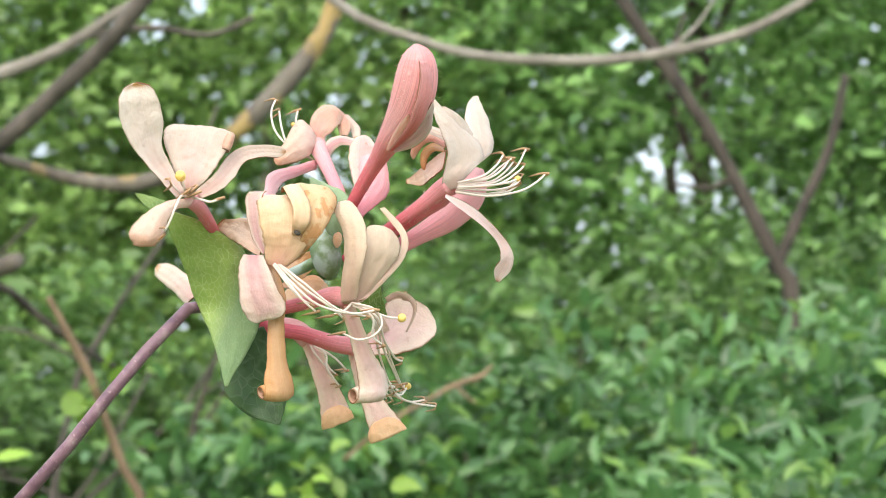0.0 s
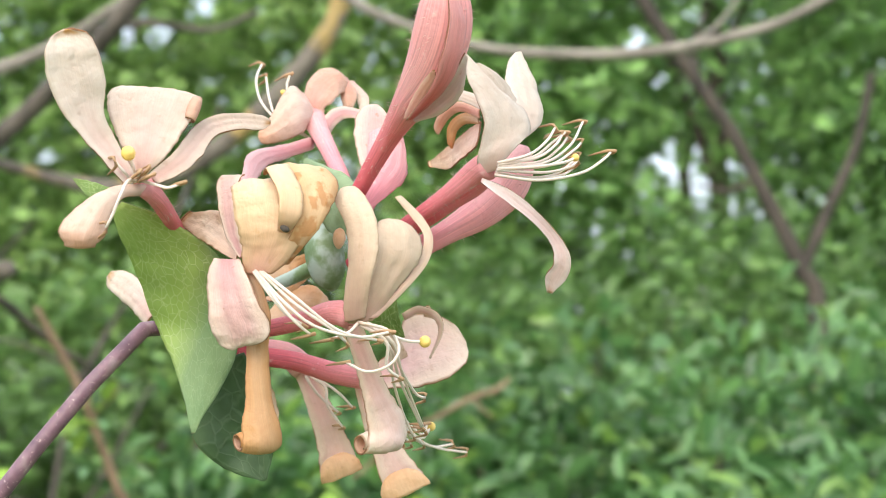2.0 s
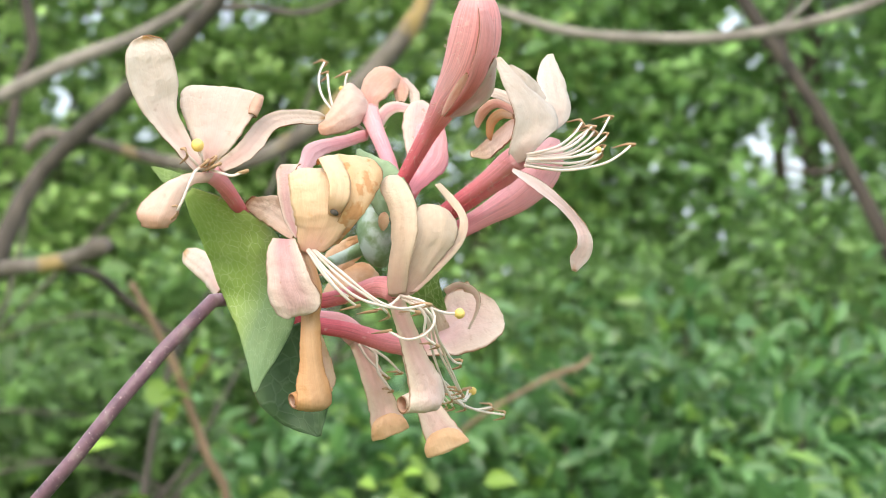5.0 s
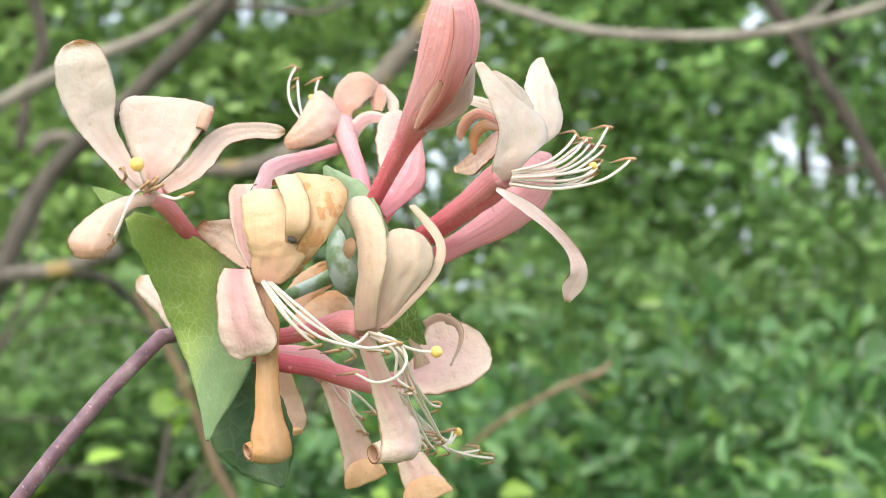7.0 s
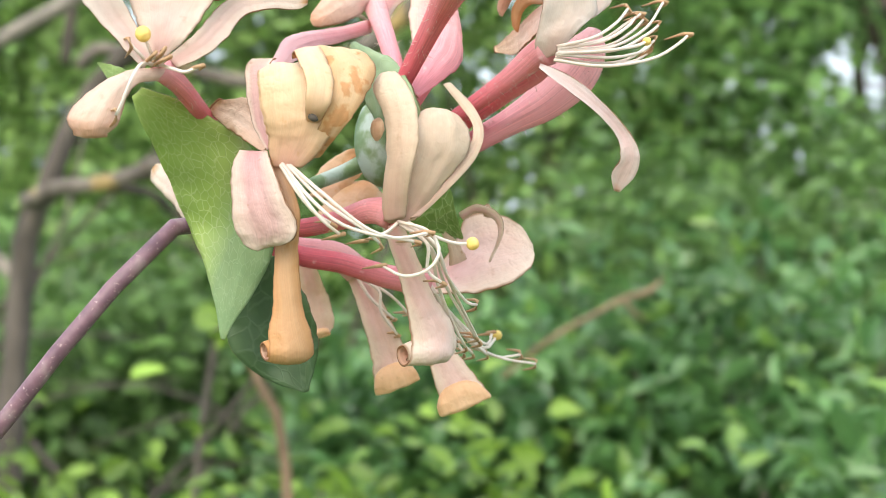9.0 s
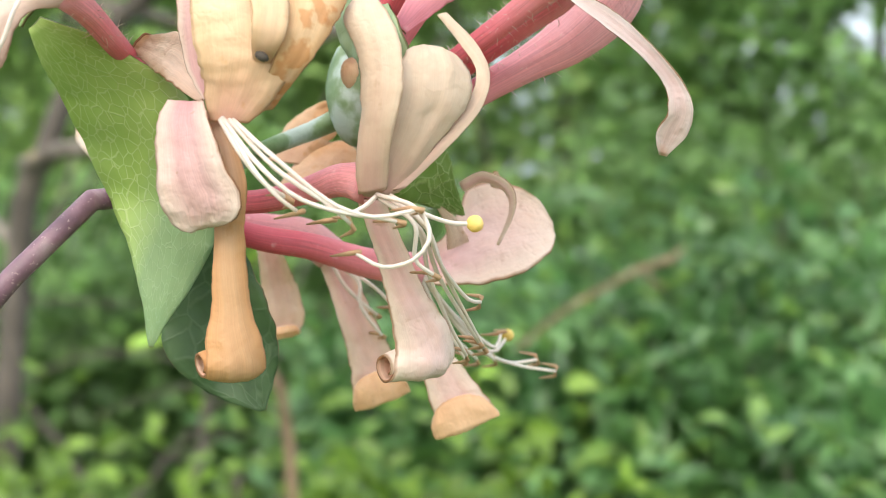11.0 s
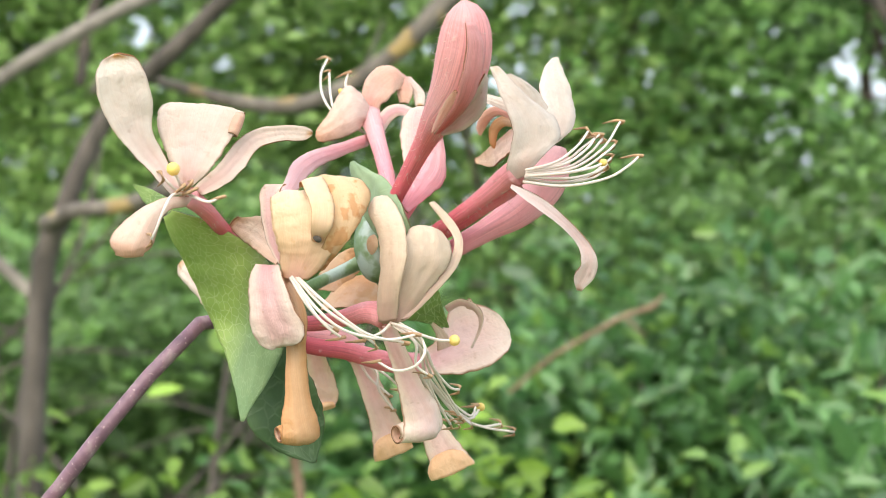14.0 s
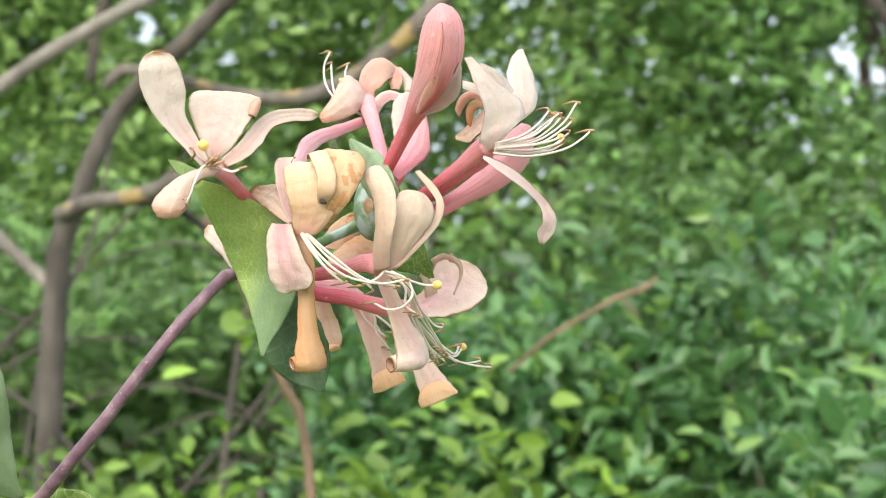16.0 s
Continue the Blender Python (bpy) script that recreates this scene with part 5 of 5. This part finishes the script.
blade("lip_lobe", fl, [(0.76, -0.91, 2.71), (0.44, -0.59, 2.88), (0.19, -0.29, 2.80), (0.06, 0.00, 2.57), (0.10, 0.07, 2.43)], [(0.76, -0.92, 2.56), (0.48, -0.53, 2.73), (0.30, -0.22, 2.66), (0.19, 0.00, 2.52), (0.13, 0.07, 2.41)], (petal_salmon, petal_orange), bulge=0.14, label="orange-brown curled lobe")
blade("lip_lobe", fl, [(0.76, -0.76, 2.63), (0.48, -0.29, 2.71), (0.30, 0.00, 2.55), (0.29, 0.14, 2.31), (0.35, 0.20, 2.20)], [(0.76, -0.77, 2.49), (0.56, -0.30, 2.55), (0.44, 0.00, 2.44), (0.40, 0.13, 2.26), (0.38, 0.20, 2.19)], (petal_orange, petal_tan), bulge=0.14, label="orange-brown curled lobe")
blade("lip_lobe", fl, [(0.78, -0.61, 2.56), (0.49, 0.15, 2.37), (0.24, 0.59, 2.19), (0.07, 1.04, 2.07)], [(0.70, -0.64, 2.11), (0.53, -0.04, 1.98), (0.32, 0.55, 1.87), (0.09, 1.02, 1.95)], (petal_tan_cream, petal_salmon), bulge=-0.08, roll=(0.25, 0.06, 1))
blade("lower_lip", fl, [(0.67, -2.27, 1.43), (1.08, -2.39, 1.25), (1.56, -2.29, 0.88), (1.94, -2.13, 0.49), (2.12, -1.98, 0.15), (2.07, -1.74, -0.13), (1.87, -1.50, -0.36)], [(0.64, -2.28, 1.36), (1.04, -2.34, 1.05), (1.43, -2.24, 0.77), (1.76, -2.08, 0.43), (1.84, -1.95, 0.11), (1.73, -1.72, -0.10), (1.78, -1.50, -0.34)], (petal_hook, petal_hook), bulge=-0.08, label="pale pink lower lip hanging in a hook")
for pts, turn in (([(0.89, -2.46, 1.65), (1.42, -2.27, 1.81), (1.80, -1.48, 2.13), (2.01, -0.85, 2.42)], (0.5, 0, -0.9)), ([(0.90, -2.46, 1.62), (1.56, -2.11, 1.78), (1.96, -1.33, 2.08), (2.12, -0.85, 2.29)], (0.15, 0, 1)), ([(0.90, -2.46, 1.59), (1.66, -1.96, 1.70), (2.28, -0.70, 2.14), (2.64, 0.27, 2.68)], (1, 0, -0.25)), ([(0.90, -2.47, 1.56), (1.76, -1.96, 1.67), (2.29, -1.01, 2.02), (2.49, -0.53, 2.21)], (0.3, 0, 1)), ([(0.88, -2.47, 1.54), (1.66, -2.12, 1.54), (2.14, -1.64, 1.68), (2.30, -1.47, 1.81)], (0.3, 0, -1)), ([(0.85, -2.47, 1.46), (1.56, -2.28, 1.40), (2.28, -1.93, 1.55), (2.69, -1.67, 1.80), (2.84, -1.57, 1.95)], (1, 0, -0.1)), ([(0.90, -2.31, 1.65), (1.53, -1.82, 1.82), (1.94, -1.02, 2.15), (2.23, -0.53, 2.39)], (1, 0, -0.2)), ([(0.88, -2.32, 1.51), (1.47, -1.98, 1.47), (1.98, -1.35, 1.61), (2.42, -0.71, 1.96)], (0.3, 0, 0.9)), ([(0.88, -2.32, 1.49), (1.43, -1.99, 1.45), (2.03, -1.35, 1.57), (2.29, -1.03, 1.73)], (0.6, 0, 0.5)), ([(0.90, -2.32, 1.62), (1.62, -1.81, 1.74), (2.04, -1.03, 2.04), (2.28, -0.39, 2.32)], (0.6, 0, -0.5))):
    stamen(fl, pts, turn, 0.22)
style(fl, [(0.88, -2.47, 1.55), (1.56, -2.27, 1.62), (2.04, -1.93, 1.73), (2.22, -1.77, 1.82)], 0.13)
line = [(-1.23, -0.29, 0.23, 0.18), (-0.36, -1.01, 0.70, 0.21), (0.23, -1.45, 1.07, 0.22), (0.67, -1.69, 1.33, 0.21), (0.83, -1.74, 1.44, 0.10)]
fl = tube("bud", sprig, line, tube_rose, sides=16, along=26, ridge=0.04, label="slender rose bud")
hairs(fl, line, 112, 0.09, 5)
line = [(-1.19, 0.00, -0.13, 0.22), (-0.72, -0.47, 0.11, 0.26), (-0.26, -0.74, 0.40, 0.34), (0.28, -0.82, 0.71, 0.41), (0.77, -0.75, 1.01, 0.59), (1.20, -0.53, 1.45, 0.74), (1.45, -0.32, 1.90, 0.56), (1.54, -0.29, 2.18, 0.20)]
fl = tube("bud", sprig, line, tube_pink, sides=18, along=34, ridge=0.05, label="swollen pink bud behind the stamens")
hairs(fl, line, 176, 0.10, 6)

# --- cream flower in front ---
line = [(-3.86, -0.09, -0.89, 0.24), (-2.88, -1.32, -0.94, 0.27), (-2.23, -2.07, -0.84, 0.29), (-1.71, -2.68, -0.71, 0.37), (-1.42, -2.92, -0.77, 0.43)]
fl = floret(line, tube_rose, "rose tube of a cream flower in front")
blade("upper_lip", fl, [(-1.45, -2.96, -0.88), (-1.24, -3.26, -0.39), (-1.11, -3.40, 0.14), (-1.07, -3.31, 0.48), (-0.97, -3.04, 0.66), (-0.85, -2.94, 0.70)], [(-1.08, -2.98, -0.84), (-0.66, -3.06, -0.32), (-0.38, -2.98, 0.10), (-0.36, -2.92, 0.42), (-0.52, -2.88, 0.63), (-0.76, -2.88, 0.70)], (petal_ivory, petal_cream), bulge=0.11, label="broad cream upper lip")
blade("lip_lobe", fl, [(-1.51, -2.98, -0.86), (-1.51, -3.22, -0.39), (-1.46, -3.40, 0.16), (-1.52, -3.42, 0.61), (-1.65, -3.33, 0.96), (-1.58, -3.20, 1.14)], [(-1.20, -3.12, -0.81), (-1.12, -3.56, -0.25), (-1.02, -3.69, 0.20), (-1.06, -3.59, 0.68), (-1.20, -3.41, 1.01), (-1.35, -3.23, 1.17)], (petal_ivory, petal_cream), bulge=0.11, roll=(0.2, 0.06, -1), label="cream lobe standing upright")
blade("lip_lobe", fl, [(-1.14, -3.04, -0.82), (-0.72, -3.00, -0.32), (-0.36, -2.82, 0.14), (-0.28, -2.66, 0.48), (-0.45, -2.51, 0.77), (-0.71, -2.38, 1.11)], [(-1.02, -3.05, -0.80), (-0.57, -3.01, -0.36), (-0.23, -2.82, 0.06), (-0.14, -2.65, 0.44), (-0.29, -2.50, 0.78), (-0.62, -2.38, 1.13)], (petal_ivory, petal_cream), bulge=0.14, label="narrow cream lobe bent upwards")
blade("lip_lobe", fl, [(-1.62, -3.17, 0.25), (-1.67, -3.20, 0.33), (-1.68, -3.22, 0.43), (-1.65, -3.20, 0.51), (-1.60, -3.14, 0.55)], [(-1.59, -3.18, 0.25), (-1.53, -3.25, 0.32), (-1.51, -3.28, 0.42), (-1.53, -3.24, 0.50), (-1.57, -3.15, 0.55)], (petal_tan, petal_tan_cream), bulge=0.1)
blade("lower_lip", fl, [(-1.54, -2.83, -0.88), (-1.36, -2.55, -1.43), (-1.22, -2.38, -2.00), (-1.13, -2.27, -2.46), (-1.13, -2.32, -2.74)], [(-1.23, -2.92, -0.90), (-1.04, -2.65, -1.38), (-0.81, -2.26, -1.91), (-0.56, -1.91, -2.33), (-0.49, -1.73, -2.58)], (petal_shell, petal_salmon), bulge=0.18, roll=(1.15, 0.24, -1), label="pale pink lower lip rolled up at its end")
for pts, turn in (([(-1.30, -3.14, -0.87), (-0.88, -3.68, -1.00), (-0.71, -3.85, -1.28), (-0.86, -3.85, -1.53), (-1.19, -3.67, -1.62), (-1.50, -3.49, -1.48)], (0.95, 0, 0.15)), ([(-1.22, -3.14, -0.89), (-0.80, -3.33, -1.16), (-0.63, -2.77, -1.60), (-0.36, -2.05, -1.98), (-0.21, -1.79, -2.03)], (0.2, 0, 1)), ([(-1.18, -3.15, -0.91), (-0.85, -3.18, -1.24), (-0.76, -2.62, -1.72), (-0.56, -1.76, -2.28), (-0.37, -1.32, -2.66)], (0.3, 0, -1)), ([(-1.27, -3.14, -0.91), (-0.89, -3.46, -1.17), (-0.88, -3.33, -1.54), (-0.68, -3.21, -1.71)], (0.9, 0, -0.5)), ([(-1.31, -3.14, -0.89), (-1.46, -3.41, -1.03), (-1.75, -3.54, -1.15)], (1, 0, 0.1)), ([(-1.21, -3.07, -0.90), (-0.78, -3.18, -1.20), (-0.58, -2.49, -1.73), (-0.17, -1.01, -2.59)], (0.5, 0, -0.8)), ([(-1.23, -3.07, -0.90), (-0.83, -3.18, -1.24), (-0.67, -2.63, -1.70), (-0.41, -1.76, -2.19), (-0.23, -1.16, -2.52)], (0.6, 0, -0.7))):
    stamen(fl, pts, turn, 0.2)
style(fl, [(-1.17, -3.08, -0.87), (-0.86, -3.10, -1.04), (-0.54, -2.91, -1.15), (-0.27, -2.82, -1.16)], 0.19)

# --- flower below with a broad shell-like lip ---
line = [(-3.93, 0.05, -1.00, 0.22), (-2.96, -0.49, -1.33, 0.30), (-2.28, -0.22, -1.45, 0.32), (-1.60, 0.22, -1.65, 0.37), (-1.02, 0.55, -1.73, 0.43)]
fl = floret(line, tube_rose, "rose tube of a flower with a shell-like lip")
blade("upper_lip", fl, [(-1.05, 0.56, -1.57), (-0.72, 0.62, -1.32), (-0.52, 0.70, -0.97), (-0.39, 0.72, -0.68), (0.02, 0.78, -0.61), (0.43, 0.84, -0.80), (0.66, 0.88, -1.12)], [(-0.98, 0.50, -1.89), (-0.64, 0.38, -1.90), (-0.28, 0.28, -1.88), (0.09, 0.25, -1.80), (0.39, 0.36, -1.68), (0.62, 0.58, -1.48), (0.69, 0.80, -1.28)], (petal_shell, petal_pink), bulge=-0.08, label="pale pink shell-like lip with cream curled rim")
blade("lip_lobe", fl, [(-0.50, -0.11, -0.65), (-0.22, -0.26, -0.52), (0.11, -0.33, -0.66), (0.18, -0.25, -0.96), (-0.01, -0.01, -1.40)], [(-0.44, -0.01, -0.75), (-0.21, -0.12, -0.64), (0.05, -0.20, -0.75), (0.11, -0.15, -1.00), (-0.03, 0.02, -1.39)], (petal_shell, petal_cream), bulge=0.14, label="cream inrolled rim lobe with brown lines")
blade("lip_lobe", fl, [(-0.65, 0.36, -1.47), (-0.66, 0.13, -1.20), (-0.80, -0.03, -0.89)], [(-0.38, 0.37, -1.35), (-0.52, 0.13, -1.10), (-0.75, -0.03, -0.91)], petal_tan_cream, bulge=0.05)
blade("lip_lobe", fl, [(-0.12, 0.05, -0.68), (-0.11, -0.10, -0.61), (-0.09, -0.18, -0.51)], [(0.09, 0.06, -0.71), (0.03, -0.10, -0.63), (-0.05, -0.18, -0.51)], petal_tan_cream, bulge=0.05)
blade("lower_lip", fl, [(-1.29, 0.59, -1.88), (-1.06, 0.82, -2.71), (-0.84, 0.87, -3.39), (-0.78, 0.86, -3.81)], [(-1.01, 0.61, -1.88), (-0.68, 0.80, -2.63), (-0.23, 0.78, -3.20), (0.00, 0.77, -3.49)], (petal_shell, petal_apricot), bulge=0.06, roll=(0.5, 0.07, 1, 0.34), label="pale lower lip with an apricot end folded up")
for pts, turn in (([(-0.95, 0.40, -1.76), (-0.65, 0.69, -2.19), (-0.20, 1.44, -2.76), (0.24, 1.92, -2.98), (0.76, 2.02, -3.06)], (0.15, 0, 1)), ([(-0.95, 0.40, -1.76), (-0.70, 0.69, -2.19), (-0.30, 1.44, -2.72), (0.12, 1.91, -2.95), (0.51, 2.02, -2.91)], (0.4, 0, -1)), ([(-0.98, 0.40, -1.81), (-0.75, 0.67, -2.29), (-0.42, 1.10, -2.86)], (0.3, 0, -1)), ([(-1.00, 0.39, -1.81), (-0.70, 0.82, -2.40), (-0.28, 1.42, -2.88)], (0.4, 0, -1)), ([(-0.95, 0.40, -1.81), (-0.50, 0.98, -2.46), (-0.05, 1.60, -2.90)], (0.3, 0, -1)), ([(-0.95, 0.40, -1.81), (-0.55, 0.84, -2.30), (-0.07, 1.61, -2.73), (0.03, 1.79, -2.55)], (0.9, 0, 0.3))):
    stamen(fl, pts, turn, 0.2)
style(fl, [(-0.95, 0.40, -1.76), (-0.50, 0.99, -2.41), (-0.09, 1.76, -2.80), (0.12, 2.10, -2.60)], 0.17)

# --- flower at the back below ---
line = [(-3.78, 0.46, -1.01, 0.27), (-3.09, 0.82, -1.20, 0.35), (-2.49, 1.07, -1.30, 0.42), (-2.16, 1.17, -1.54, 0.46)]
fl = floret(line, tube_pink, "pale pink tube of a drooping flower")
blade("lower_lip", fl, [(-2.37, 1.17, -1.51), (-2.10, 1.19, -2.22), (-1.93, 1.29, -2.86), (-1.84, 1.41, -3.52)], [(-1.97, 1.20, -1.49), (-1.66, 1.25, -2.23), (-1.40, 1.39, -2.76), (-1.16, 1.42, -3.24)], (petal_shell, petal_apricot), bulge=0.06, roll=(0.5, 0.07, 1, 0.34), label="pale pink lip with an apricot end folded up")
for pts, turn in (([(-2.04, 1.02, -1.69), (-1.77, 0.89, -1.89), (-1.74, 0.86, -2.20), (-1.48, 0.99, -2.57)], (0.9, 0, -0.5)), ([(-2.01, 1.03, -1.69), (-1.59, 0.90, -1.95), (-1.31, 1.04, -2.23)], (0.9, 0, -0.3)), ([(-2.12, 1.02, -1.69), (-1.91, 0.99, -2.00), (-1.55, 1.13, -2.32)], (0.9, 0, -0.5))):
    stamen(fl, pts, turn, 0.16)
blade("hanging_petal", sprig, [(-3.18, 1.73, -1.41), (-3.16, 2.21, -2.08), (-3.14, 2.40, -2.50), (-3.08, 2.45, -2.67)], [(-2.90, 1.71, -1.41), (-2.69, 2.18, -1.99), (-2.60, 2.36, -2.39), (-2.66, 2.41, -2.58)], (petal_shell, petal_apricot), bulge=0.06, roll=(0.5, 0.04, 1, 0.10), label="pale pink petal with an apricot folded end")

# the lens: a wide aperture held on the flower head
heart = bpy.data.objects["bract_cup"]
middle = Vector(FLOWER) + 0.01 * Vector((-1.56, -2.20, 0.26))
heart.data.transform(Matrix.Translation(-middle))
heart.location = middle
cam.data.dof.use_dof = True
cam.data.dof.focus_object = heart
cam.data.dof.aperture_fstop = 40.0
